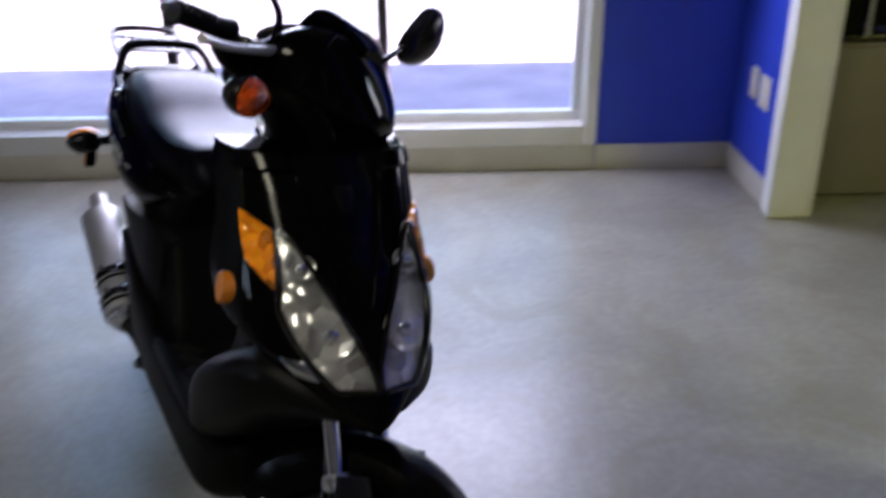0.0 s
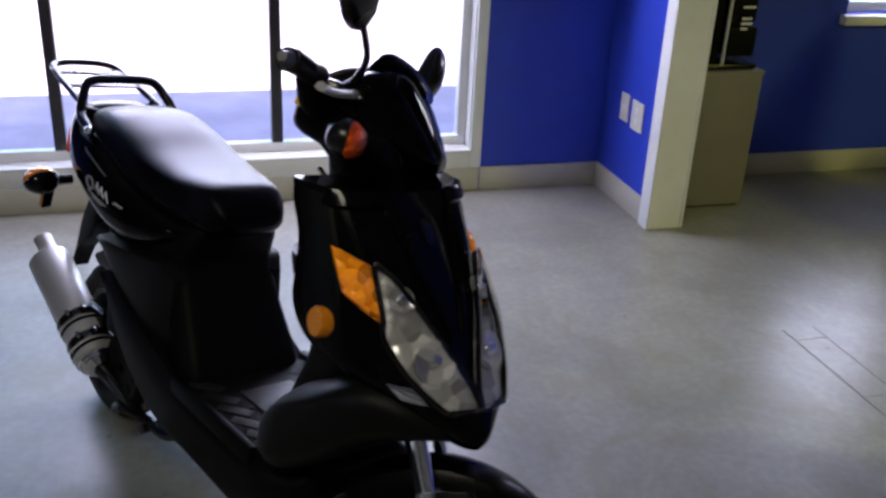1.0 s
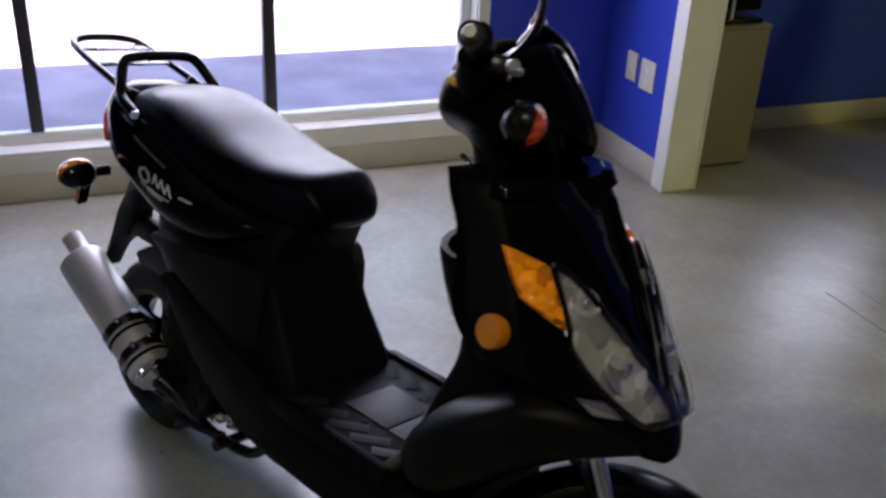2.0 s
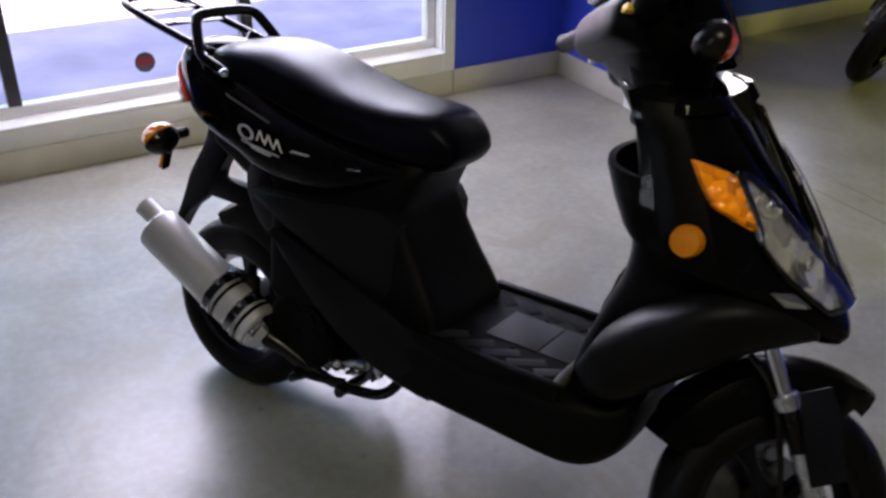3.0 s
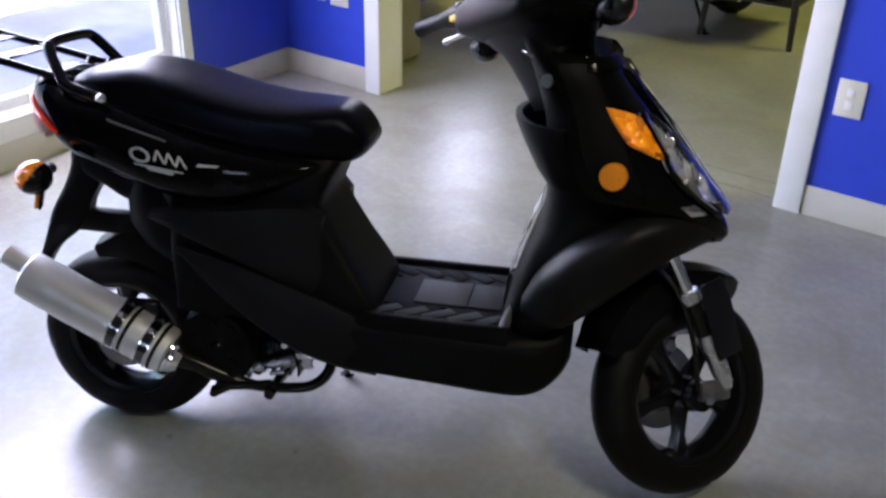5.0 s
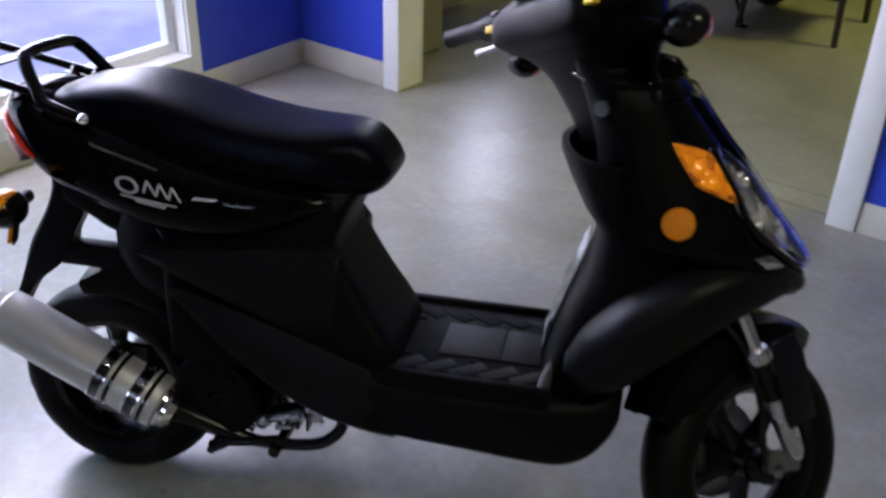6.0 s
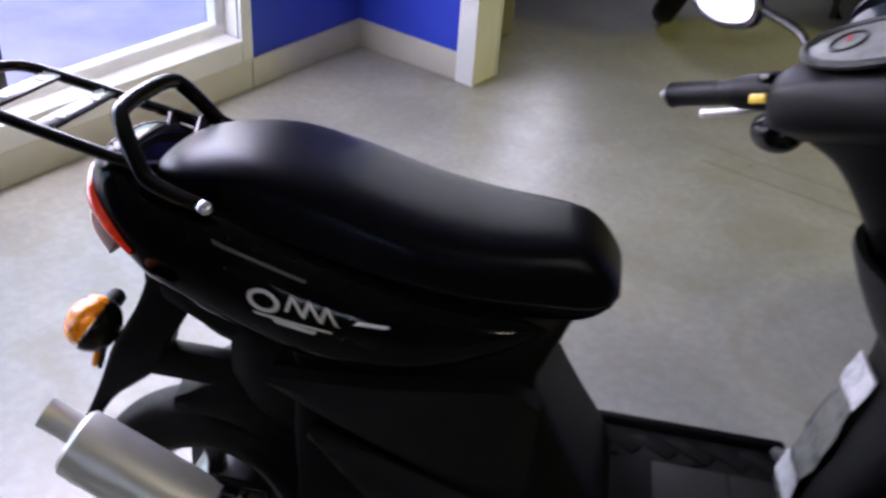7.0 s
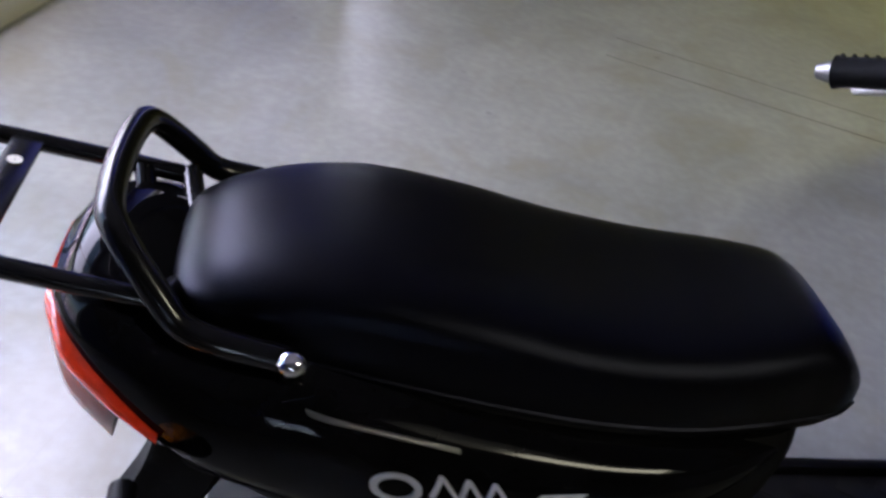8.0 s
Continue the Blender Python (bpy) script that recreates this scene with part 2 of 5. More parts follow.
def floor_material(name, base):
    """Waxed vinyl tile: warm grey, mottled flecks, faint joints 0.305 m apart, uneven polish, scuffs."""
    mat = material(name, base, 0.30, vary=0.05, scale=3.0, rough_vary=0.03, spec=0.6)
    nt = mat.node_tree
    b = nt.nodes["Principled BSDF"]
    tc = nt.nodes.new("ShaderNodeTexCoord")
    base_link = b.inputs["Base Color"].links[0].from_socket
    fleck = nt.nodes.new("ShaderNodeTexNoise")
    fleck.inputs["Scale"].default_value, fleck.inputs["Detail"].default_value = 38, 6
    nt.links.new(tc.outputs["Object"], fleck.inputs["Vector"])
    fr = nt.nodes.new("ShaderNodeMapRange")
    fr.inputs[1].default_value, fr.inputs[2].default_value, fr.inputs[3].default_value, fr.inputs[4].default_value = 0.3, 0.75, 0.90, 1.06
    nt.links.new(fleck.outputs[0], fr.inputs[0])
    big = nt.nodes.new("ShaderNodeTexNoise")
    big.inputs["Scale"].default_value, big.inputs["Detail"].default_value, big.inputs["Distortion"].default_value = 2.2, 7, 0.8
    nt.links.new(tc.outputs["Object"], big.inputs["Vector"])
    gr = nt.nodes.new("ShaderNodeMapRange")
    gr.inputs[1].default_value, gr.inputs[2].default_value, gr.inputs[3].default_value, gr.inputs[4].default_value = 0.3, 0.7, 0.80, 1.08
    nt.links.new(big.outputs[0], gr.inputs[0])
    brick = nt.nodes.new("ShaderNodeTexBrick")
    brick.offset, brick.squash = 0.0, 1.0
    for key, value in (("Scale", 1.0), ("Mortar Size", 0.0011), ("Mortar Smooth", 0.4), ("Brick Width", 0.305), ("Row Height", 0.305)):
        brick.inputs[key].default_value = value
    brick.inputs["Color1"].default_value = (1, 1, 1, 1)
    brick.inputs["Color2"].default_value = (0.98, 0.98, 0.976, 1)
    brick.inputs["Mortar"].default_value = (0.90, 0.895, 0.88, 1)
    nt.links.new(tc.outputs["Object"], brick.inputs["Vector"])
    fr.interpolation_type = gr.interpolation_type = "SMOOTHSTEP"
    m1 = nt.nodes.new("ShaderNodeMath")
    m1.operation = "MULTIPLY"
    nt.links.new(fr.outputs[0], m1.inputs[0])
    nt.links.new(gr.outputs[0], m1.inputs[1])
    s1 = nt.nodes.new("ShaderNodeVectorMath")
    s1.operation = "SCALE"
    nt.links.new(base_link, s1.inputs[0])
    nt.links.new(m1.outputs[0], s1.inputs["Scale"])
    s2 = nt.nodes.new("ShaderNodeVectorMath")
    s2.operation = "MULTIPLY"
    nt.links.new(s1.outputs[0], s2.inputs[0])
    nt.links.new(brick.outputs["Color"], s2.inputs[1])
    nt.links.new(s2.outputs[0], b.inputs["Base Color"])
    stain = nt.nodes.new("ShaderNodeTexNoise")
    stain.inputs["Scale"].default_value, stain.inputs["Detail"].default_value, stain.inputs["Distortion"].default_value = 3.6, 9, 1.4
    nt.links.new(tc.outputs["Object"], stain.inputs["Vector"])
    sr = nt.nodes.new("ShaderNodeMapRange")
    sr.inputs[1].default_value, sr.inputs[2].default_value, sr.inputs[3].default_value, sr.inputs[4].default_value = 0.50, 0.72, 0.0, 0.55
    nt.links.new(stain.outputs[0], sr.inputs[0])
    worn = nt.nodes.new("ShaderNodeMix")
    worn.data_type = "RGBA"
    worn.inputs[7].default_value = (0.215, 0.198, 0.130, 1)
    nt.links.new(sr.outputs[0], worn.inputs[0])
    nt.links.new(s2.outputs[0], worn.inputs[6])
    speck = nt.nodes.new("ShaderNodeTexVoronoi")     # scattered dark specks and heel marks
    speck.inputs["Scale"].default_value = 7.5
    nt.links.new(tc.outputs["Object"], speck.inputs["Vector"])
    near = nt.nodes.new("ShaderNodeMapRange")
    near.inputs[1].default_value, near.inputs[2].default_value, near.inputs[3].default_value, near.inputs[4].default_value = 0.035, 0.075, 0.6, 0.0
    nt.links.new(speck.outputs["Distance"], near.inputs[0])
    some = nt.nodes.new("ShaderNodeMapRange")
    some.inputs[1].default_value, some.inputs[2].default_value = 0.55, 0.75
    nt.links.new(speck.outputs["Color"], some.inputs[0])
    both = nt.nodes.new("ShaderNodeMath")
    both.operation = "MULTIPLY"
    nt.links.new(near.outputs[0], both.inputs[0])
    nt.links.new(some.outputs[0], both.inputs[1])
    marked = nt.nodes.new("ShaderNodeMix")
    marked.data_type = "RGBA"
    marked.inputs[7].default_value = (0.10, 0.095, 0.075, 1)
    nt.links.new(both.outputs[0], marked.inputs[0])
    nt.links.new(worn.outputs[2], marked.inputs[6])
    nt.links.new(marked.outputs[2], b.inputs["Base Color"])
    wob = nt.nodes.new("ShaderNodeTexNoise")
    wob.inputs["Scale"].default_value, wob.inputs["Detail"].default_value = 7.0, 3
    nt.links.new(tc.outputs["Object"], wob.inputs["Vector"])
    bp = nt.nodes.new("ShaderNodeBump")
    bp.inputs["Strength"].default_value, bp.inputs["Distance"].default_value = 0.34, 0.004
    nt.links.new(wob.outputs[0], bp.inputs["Height"])
    nt.links.new(bp.outputs[0], b.inputs["Normal"])
    return mat


FLOOR = floor_material("waxed_vinyl_tile", (0.290, 0.288, 0.248))


# ---- mesh helpers ----
def part(name, bm, mat, parent=None, label="", m=None, sharp=38):
    """Link a bmesh as one mesh object, under a thing or a part."""
    bmesh.ops.recalc_face_normals(bm, faces=bm.faces)
    if m is not None:
        bm.transform(m)
    for f in bm.faces:
        f.smooth = True
    for e in bm.edges:
        e.smooth = len(e.link_faces) == 2 and e.calc_face_angle(0) < radians(sharp)
    me = bpy.data.meshes.new(name)
    bm.to_mesh(me)
    bm.free()
    me.materials.append(mat)
    ob = new(name, me)
    ob.parent = parent
    if label:
        ob["label"] = label
    return ob


def thing(name, m, label, category, group="", kind=""):
    ob = new(name)
    ob.empty_display_size = 0.1
    ob.matrix_world = m
    return tagged(ob, label, category, group, kind)


def spline(rows, k=5):
    """Catmull-Rom through rows of numbers, k steps a span."""
    p = np.array(rows, float)
    q = np.vstack([2 * p[0] - p[1], p, 2 * p[-1] - p[-2]])
    out = []
    for i in range(1, len(q) - 2):
        a, b, c, d = q[i - 1], q[i], q[i + 1], q[i + 2]
        for j in range(k):
            t = j / k
            out.append(0.5 * (2 * b + (c - a) * t + (2 * a - 5 * b + 4 * c - d) * t * t + (3 * b - a - 3 * c + d) * t ** 3))
    out.append(p[-1])
    return out


def loft(rings, bm=None, caps=True):
    bm = bm or bmesh.new()
    vs = [[bm.verts.new(p) for p in ring] for ring in rings]
    n = len(rings[0])
    for a, b in zip(vs, vs[1:]):
        for i in range(n):
            bm.faces.new((a[i], a[(i + 1) % n], b[(i + 1) % n], b[i]))
    if caps:
        bm.faces.new(vs[0])
        bm.faces.new(vs[-1][::-1])
    return bm


def power(v, e):
    return math.copysign(abs(v) ** e, v)


def ring_x(x, low, top, half, e=2.6, n=32, y0=0.0):
    """Rounded cross-section at one x."""
    zc, h = (low + top) / 2, (top - low) / 2
    return [(x, y0 + half * power(math.cos(a), 2 / e), zc + h * power(math.sin(a), 2 / e)) for a in (2 * math.pi * i / n for i in range(n))]


def ring_z(z, back, front, half, e=2.6, n=32, y0=0.0):
    """Rounded plan at one height."""
    xc, h = (back + front) / 2, (front - back) / 2
    return [(xc + h * power(math.cos(a), 2 / e), y0 + half * power(math.sin(a), 2 / e), z) for a in (2 * math.pi * i / n for i in range(n))]


def body_x(rows, e=2.6, k=5, n=32):
    return loft([ring_x(*r[:4], e=r[4] if len(r) > 4 else e, n=n) for r in spline(rows, k)])


def body_z(rows, e=2.6, k=5, n=32):
    return loft([ring_z(*r[:4], e=r[4] if len(r) > 4 else e, n=n) for r in spline(rows, k)])


def tube(points, r, n=10, k=6, bm=None, smooth=True):
    """A round bar along points; r may be one number or one a point."""
    rows = [(*p, r if isinstance(r, (int, float)) else r[i]) for i, p in enumerate(points)]
    rows = spline(rows, k) if smooth and len(rows) > 2 else [np.array(q, float) for q in rows]
    pts = [Vector([float(c) for c in q[:3]]) for q in rows]
    up = Vector((0.13, 0.31, 0.94)).normalized()
    rings = []
    for i, p in enumerate(pts):
        d = (pts[min(i + 1, len(pts) - 1)] - pts[max(i - 1, 0)]).normalized()
        side = d.cross(up)
        if side.length < 0.05:
            side = d.cross(Vector((1, 0, 0)))
        side.normalize()
        up = side.cross(d)
        rings.append([p + float(rows[i][3]) * (side * math.cos(a) + up * math.sin(a)) for a in (2 * math.pi * j / n for j in range(n))])
    return loft(rings, bm)


def cone(p0, p1, r0, r1=None, n=20, bm=None):
    return tube([p0, p1], [r0, r0 if r1 is None else r1], n=n, bm=bm, smooth=False)


def turned(profile, centre, axis="y", n=48, bm=None):
    """Revolve a closed profile of (radius, offset) about an axis through centre."""
    rings = []
    for i in range(n):
        a = 2 * math.pi * i / n
        c, s = math.cos(a), math.sin(a)
        rings.append([Vector(centre) + Vector({"y": (r * c, o, r * s), "x": (o, r * c, r * s), "z": (r * c, r * s, o)}[axis]) for r, o in profile])
    return ring_loop(rings, bm)


def ring_loop(rings, bm=None):
    bm = bm or bmesh.new()
    vs = [[bm.verts.new(p) for p in ring] for ring in rings]
    n, m = len(rings), len(rings[0])
    for i in range(n):
        a, b = vs[i], vs[(i + 1) % n]
        for j in range(m):
            bm.faces.new((a[j], a[(j + 1) % m], b[(j + 1) % m], b[j]))
    return bm


def block(x0, x1, y0, y1, z0, z1, bevel=0.0, bm=None, m=None, seg=2):
    bm2 = bmesh.new()
    r = bmesh.ops.create_cube(bm2, size=1)
    bmesh.ops.transform(bm2, matrix=Matrix.Translation(((x0 + x1) / 2, (y0 + y1) / 2, (z0 + z1) / 2)) @ Matrix.Diagonal((x1 - x0, y1 - y0, z1 - z0, 1)), verts=r["verts"])
    if bevel:
        bmesh.ops.bevel(bm2, geom=bm2.edges[:], offset=bevel, segments=seg, affect="EDGES", profile=0.5)
    if m is not None:
        bm2.transform(m)
    if bm is None:
        return bm2
    me = bpy.data.meshes.new("joined")
    bm2.to_mesh(me)
    bm2.free()
    bm.from_mesh(me)
    bpy.data.meshes.remove(me)
    return bm


def slab(outline, thick, m, bevel=0.0):
    """A flat piece of that outline (x, y), thick along z, placed by m."""
    bm = bmesh.new()
    a = [bm.verts.new((x, y, 0)) for x, y in outline]
    f = bm.faces.new(a)
    r = bmesh.ops.extrude_face_region(bm, geom=[f])
    bmesh.ops.translate(bm, vec=(0, 0, thick), verts=[v for v in r["geom"] if isinstance(v, bmesh.types.BMVert)])
    if bevel:
        bmesh.ops.bevel(bm, geom=bm.edges[:], offset=bevel, segments=2, affect="EDGES", profile=0.5)
    bm.transform(m)
    return bm


def ball(centre, rx, ry, rz, bm=None, m=None, u=20, v=12):
    bm2 = bm or bmesh.new()
    mm = Matrix.Translation(centre) @ (m or Matrix.Identity(4)) @ Matrix.Diagonal((rx, ry, rz, 1))
    bmesh.ops.create_uvsphere(bm2, u_segments=u, v_segments=v, radius=1, matrix=mm)
    return bm2


def skin(point, quad, lift, thick, nu=14, nv=14, bow=(0, 0, 0, 0)):
    """A curved plate on a surface point(a, b, lift): quad gives four (a, b) corners, bow pushes each edge's middle outwards."""
    c = [Vector((*q, 0)) for q in quad]
    mid = (c[0] + c[1] + c[2] + c[3]) / 4

    def edge(i, t):
        a, b = c[i], c[(i + 1) % 4]
        p = a.lerp(b, t)
        return p + (p - mid) * bow[i] * 4 * t * (1 - t)

    bm = bmesh.new()
    layers = []
    for extra in (lift, lift + thick):
        grid = []
        for j in range(nv + 1):
            v = j / nv
            row = []
            for i in range(nu + 1):
                u = i / nu
                p = edge(0, u) * (1 - v) + edge(2, 1 - u) * v + edge(3, 1 - v) * (1 - u) + edge(1, v) * u \
                    - (c[0] * (1 - u) * (1 - v) + c[1] * u * (1 - v) + c[2] * u * v + c[3] * (1 - u) * v)
                rim = min(u, 1 - u, v, 1 - v) * min(nu, nv)
                row.append(bm.verts.new(point(p.x, p.y, extra if rim > 0.5 or extra == lift else lift + thick * 0.35)))
            grid.append(row)
        layers.append(grid)
    for g in layers:
        for j in range(nv):
            for i in range(nu):
                bm.faces.new((g[j][i], g[j][i + 1], g[j + 1][i + 1], g[j + 1][i]))
    a, b = layers
    loop = [(0, i) for i in range(nu)] + [(j, nu) for j in range(nv)] + [(nv, i) for i in range(nu, 0, -1)] + [(j, 0) for j in range(nv, 0, -1)]
    for (j0, i0), (j1, i1) in zip(loop, loop[1:] + loop[:1]):
        bm.faces.new((a[j0][i0], a[j1][i1], b[j1][i1], b[j0][i0]))
    return bm


# ---- structure ----
H, T = 2.62, 0.13            # ceiling height, wall thickness
OPEN0, OPEN1 = 0.54, 2.265   # the wide opening in the partition
X1, Y0, Y1 = 5.6, Y_SOUTH, 3.9  # far sides of the two rooms
BLUE_END = 2.92              # blue paint stops here, out of view, to keep blue out of reflections
WIN0, WIN1, SILL, HEAD = -3.10, -0.600, 0.185, 2.36
NEXT0, NEXT1, NEXTSILL, NEXTTOP = 1.14, 1.88, 0.75, 1.50


def setting(name, bm, mat, label):
    ob = part(name, bm, mat, None)
    ob.matrix_world = ROOM
    return tagged(ob, label, name.split("_")[0], "", "structure")


setting("floor", block(-0.2, X1 + 0.15, Y0 - 0.15, Y1 + 0.15, -0.08, 0), FLOOR, "waxed beige-grey vinyl tile floor with faint joints and scuffs")
setting("ceiling", block(-0.2, X1 + 0.15, Y0 - 0.15, Y1 + 0.15, H, H + 0.1), CEIL, "plain ceiling board above both rooms, unseen and kept dark")
# window wall, with the shop window and the window next door cut out
bm = bmesh.new()
for box in ((Y0, WIN0, 0, H), (WIN0, WIN1, 0, SILL), (WIN0, WIN1, HEAD, H), (WIN1, NEXT0, 0, H), (NEXT0, NEXT1, 0, NEXTSILL), (NEXT0, NEXT1, NEXTTOP, H), (NEXT1, Y1, 0, H)):
    block(-0.16, 0, box[0], box[1], box[2], box[3], bm=bm)
setting("wall_west", bm, BLUEWALL, "saturated royal blue painted wall round the shop window")
bm = bmesh.new()
block(0, OPEN0 - 0.014, 0, T, 0, H, bm=bm)
block(OPEN1 + 0.014, BLUE_END, 0, T, 0, H, bm=bm)
block(OPEN0 - 0.014, OPEN1 + 0.014, 0, T, 2.30, H, bm=bm)
setting("wall_north", bm, BLUEWALL, "royal blue partition wall with a wide cased opening")
# unseen stretch made grey so the shield reflects less blue
setting("wall_north_2", block(BLUE_END, X1, 0, T, 0, H), PLASTER, "unseen stretch of the partition, made grey to cut blue reflections")
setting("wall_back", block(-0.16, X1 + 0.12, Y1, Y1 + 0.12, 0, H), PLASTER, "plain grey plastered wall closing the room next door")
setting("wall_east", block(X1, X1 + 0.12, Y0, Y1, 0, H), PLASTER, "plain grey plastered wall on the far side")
bm = bmesh.new()
for x0, x1, z0, z1 in ((-0.16, 2.75, 0, H), (3.45, X1 + 0.12, 0, H), (2.75, 3.45, 0, 1.15), (2.75, 3.45, 1.95, H)):
    block(x0, x1, Y0 - 0.12, Y0, z0, z1, bm=bm)
setting("wall_south", bm, PLASTER, "plain grey plastered wall with an added window, behind the walk")


# no such window is known; it gives the glossy parts their glints
def added_south_window():
    root = thing("window_3_added", ROOM @ pose(3.1, Y0, 1.55), "added white-framed window in the grey back wall, for glints", "window", kind="structure")
    fr = block(-0.349, 0.349, -0.08, -0.03, -0.399, -0.355, 0.003)
    block(-0.349, 0.349, -0.08, -0.03, 0.355, 0.399, 0.003, bm=fr)
    for x in (-0.349, -0.020, 0.309):
        block(x, x + 0.04, -0.08, -0.03, -0.354, 0.354, 0.003, bm=fr)
    part("window_frame", fr, WHITE, root)
    for x in (-0.308, 0.021):
        g = part("pane", block(x, x + 0.287, -0.058, -0.054, -0.354, 0.354), GLASS, root)
        g.visible_shadow = False


added_south_window()


def baseboard(name, x0, x1, y0, y1):
    setting(name, block(x0, x1, y0, y1, 0.0, 0.105, 0.003), BASEB, "beige vinyl cove base along the foot of the wall")


baseboard("baseboard", 0.0, 0.009, -0.556 + 0.002, -0.009)
baseboard("baseboard", 0.0, 0.009, Y0 + 0.01, -0.558)
baseboard("baseboard", 0.0, 0.467, -0.009, 0.0)
baseboard("baseboard", OPEN1 + 0.087, X1 - 0.01, -0.009, 0.0)
baseboard("baseboard", 0.0, 0.009, T + 0.01, Y1 - 0.01)
baseboard("baseboard", 0.011, 0.467, T, T + 0.009)


def cased_opening():
    root = thing("trim", ROOM, "white painted casing and jamb lining of the wide opening", "trim", kind="structure")
    for x0, x1 in ((OPEN0 - 0.073, OPEN0 + 0.004), (OPEN1 - 0.004, OPEN1 + 0.085)):
        for y0, y1 in ((-0.016, -0.001), (T + 0.001, T + 0.016)):
            part("casing", block(x0, x1, y0, y1, 0, 2.29, 0.003), WHITE, root)
    for x0, x1 in ((OPEN0 - 0.013, OPEN0), (OPEN1, OPEN1 + 0.013)):
        part("jamb", block(x0, x1, -0.001, T + 0.001, 0, 2.29), WHITE, root)
    part("head", block(OPEN0 - 0.073, OPEN1 + 0.085, -0.016, T + 0.016, 2.29, 2.365, 0.003), WHITE, root)


cased_opening()


def threshold():
    root = thing("threshold", ROOM, "vinyl threshold strip between the two floors, with open joints", "threshold", kind="structure")
    xs = [1.397, 1.466, 1.800, OPEN1 - 0.002]
    for a, b in zip(xs, xs[1:]):
        part("tile", block(a + 0.0015, b - 0.0015, 0.057, 0.169, 0.0002, 0.0010), FLOOR, root)
    for y in (0.0530, 0.1700):
        part("joint", block(1.395, OPEN1 - 0.002, y, y + 0.0030, 0.0002, 0.0006), JOINT, root, "dark open joint")



threshold()


def shop_window():
    root = thing("window_1", ROOM, "large white-framed shop window with slim dark mullions", "window", kind="structure")
    # casing on the room side, sill ledge and reveal
    part("casing", block(0.001, 0.016, WIN1 - 0.004, WIN1 + 0.044, 0.107, HEAD + 0.05, 0.003), WHITE, root)
    part("casing", block(0.001, 0.016, WIN0 - 0.044, WIN0 + 0.004, 0.107, HEAD + 0.05, 0.003), WHITE, root)
    part("apron", block(0.001, 0.014, WIN0, WIN1 - 0.005, 0.107, SILL - 0.012, 0.003), WHITE, root)
    part("window_sill", block(-0.085, 0.024, WIN0, WIN1 - 0.005, SILL - 0.010, SILL + 0.006, 0.004), WHITE, root)
    part("reveal", block(-0.14, 0.0, WIN1 - 0.009, WIN1 - 0.001, SILL + 0.008, HEAD), WHITE, root)
    part("reveal", block(-0.14, 0.0, WIN0 + 0.001, WIN0 + 0.009, SILL + 0.008, HEAD), WHITE, root)
    fr = block(-0.10, -0.055, WIN0 + 0.01, WIN1 - 0.010, SILL + 0.007, SILL + 0.046, 0.004)
    block(-0.10, -0.055, WIN0 + 0.01, WIN1 - 0.010, HEAD - 0.05, HEAD - 0.001, 0.004, bm=fr)
    block(-0.10, -0.055, WIN1 - 0.048, WIN1 - 0.010, SILL + 0.047, HEAD - 0.051, 0.004, bm=fr)
    block(-0.10, -0.055, WIN0 + 0.010, WIN0 + 0.048, SILL + 0.047, HEAD - 0.051, 0.004, bm=fr)
    part("window_frame", fr, WHITE, root)
    posts = [-1.41, -2.24]
    for y in posts:
        part("mullion", block(-0.105, -0.052, y - 0.022, y + 0.022, SILL + 0.047, HEAD - 0.051, 0.003), WINFRAME, root, "slim dark bronze mullion")
    edges = [WIN1 - 0.048] + posts + [WIN0 + 0.048]
    for a, b in zip(edges, edges[1:]):
        g = part("pane", block(-0.080, -0.076, b + 0.022 if b in posts else b, a - 0.022 if a in posts else a, SILL + 0.047, HEAD - 0.051), GLASS, root)
        g.visible_shadow = False
    bm = turned([(0.0005, 0), (0.036, 0), (0.036, 0.002), (0.0005, 0.002)], (-0.0745, -1.79, 0.310), "x", 28)
    st = part("sticker", bm, material("dark_sticker", (0.10, 0.08, 0.10), 0.6), root, "round dark sticker with a red band")
    part("sticker_band", block(-0.0722, -0.0714, -1.815, -1.765, 0.301, 0.330), material("red_print", (0.30, 0.03, 0.04), 0.6), st)


shop_window()


def next_window():
    root = thing("window_2", ROOM, "white-framed window in the room next door", "window", kind="structure")
    part("window_sill", block(-0.12, 0.045, NEXT0 - 0.03, NEXT1 + 0.03, NEXTSILL - 0.045, NEXTSILL - 0.001, 0.005), WHITE, root)
    fr = block(-0.11, -0.06, NEXT0, NEXT1, NEXTSILL, NEXTSILL + 0.045, 0.003)
    block(-0.11, -0.06, NEXT0, NEXT1, NEXTTOP - 0.045, NEXTTOP - 0.001, 0.003, bm=fr)
    block(-0.11, -0.06, NEXT0 + 0.001, NEXT0 + 0.045, NEXTSILL + 0.046, NEXTTOP - 0.046, 0.003, bm=fr)
    block(-0.11, -0.06, NEXT1 - 0.045, NEXT1 - 0.001, NEXTSILL + 0.046, NEXTTOP - 0.046, 0.003, bm=fr)
    part("window_frame", fr, WHITE, root)
    g = part("pane", block(-0.088, -0.084, NEXT0 + 0.046, NEXT1 - 0.046, NEXTSILL + 0.046, NEXTTOP - 0.046), GLASS, root)
    g.visible_shadow = False


next_window()


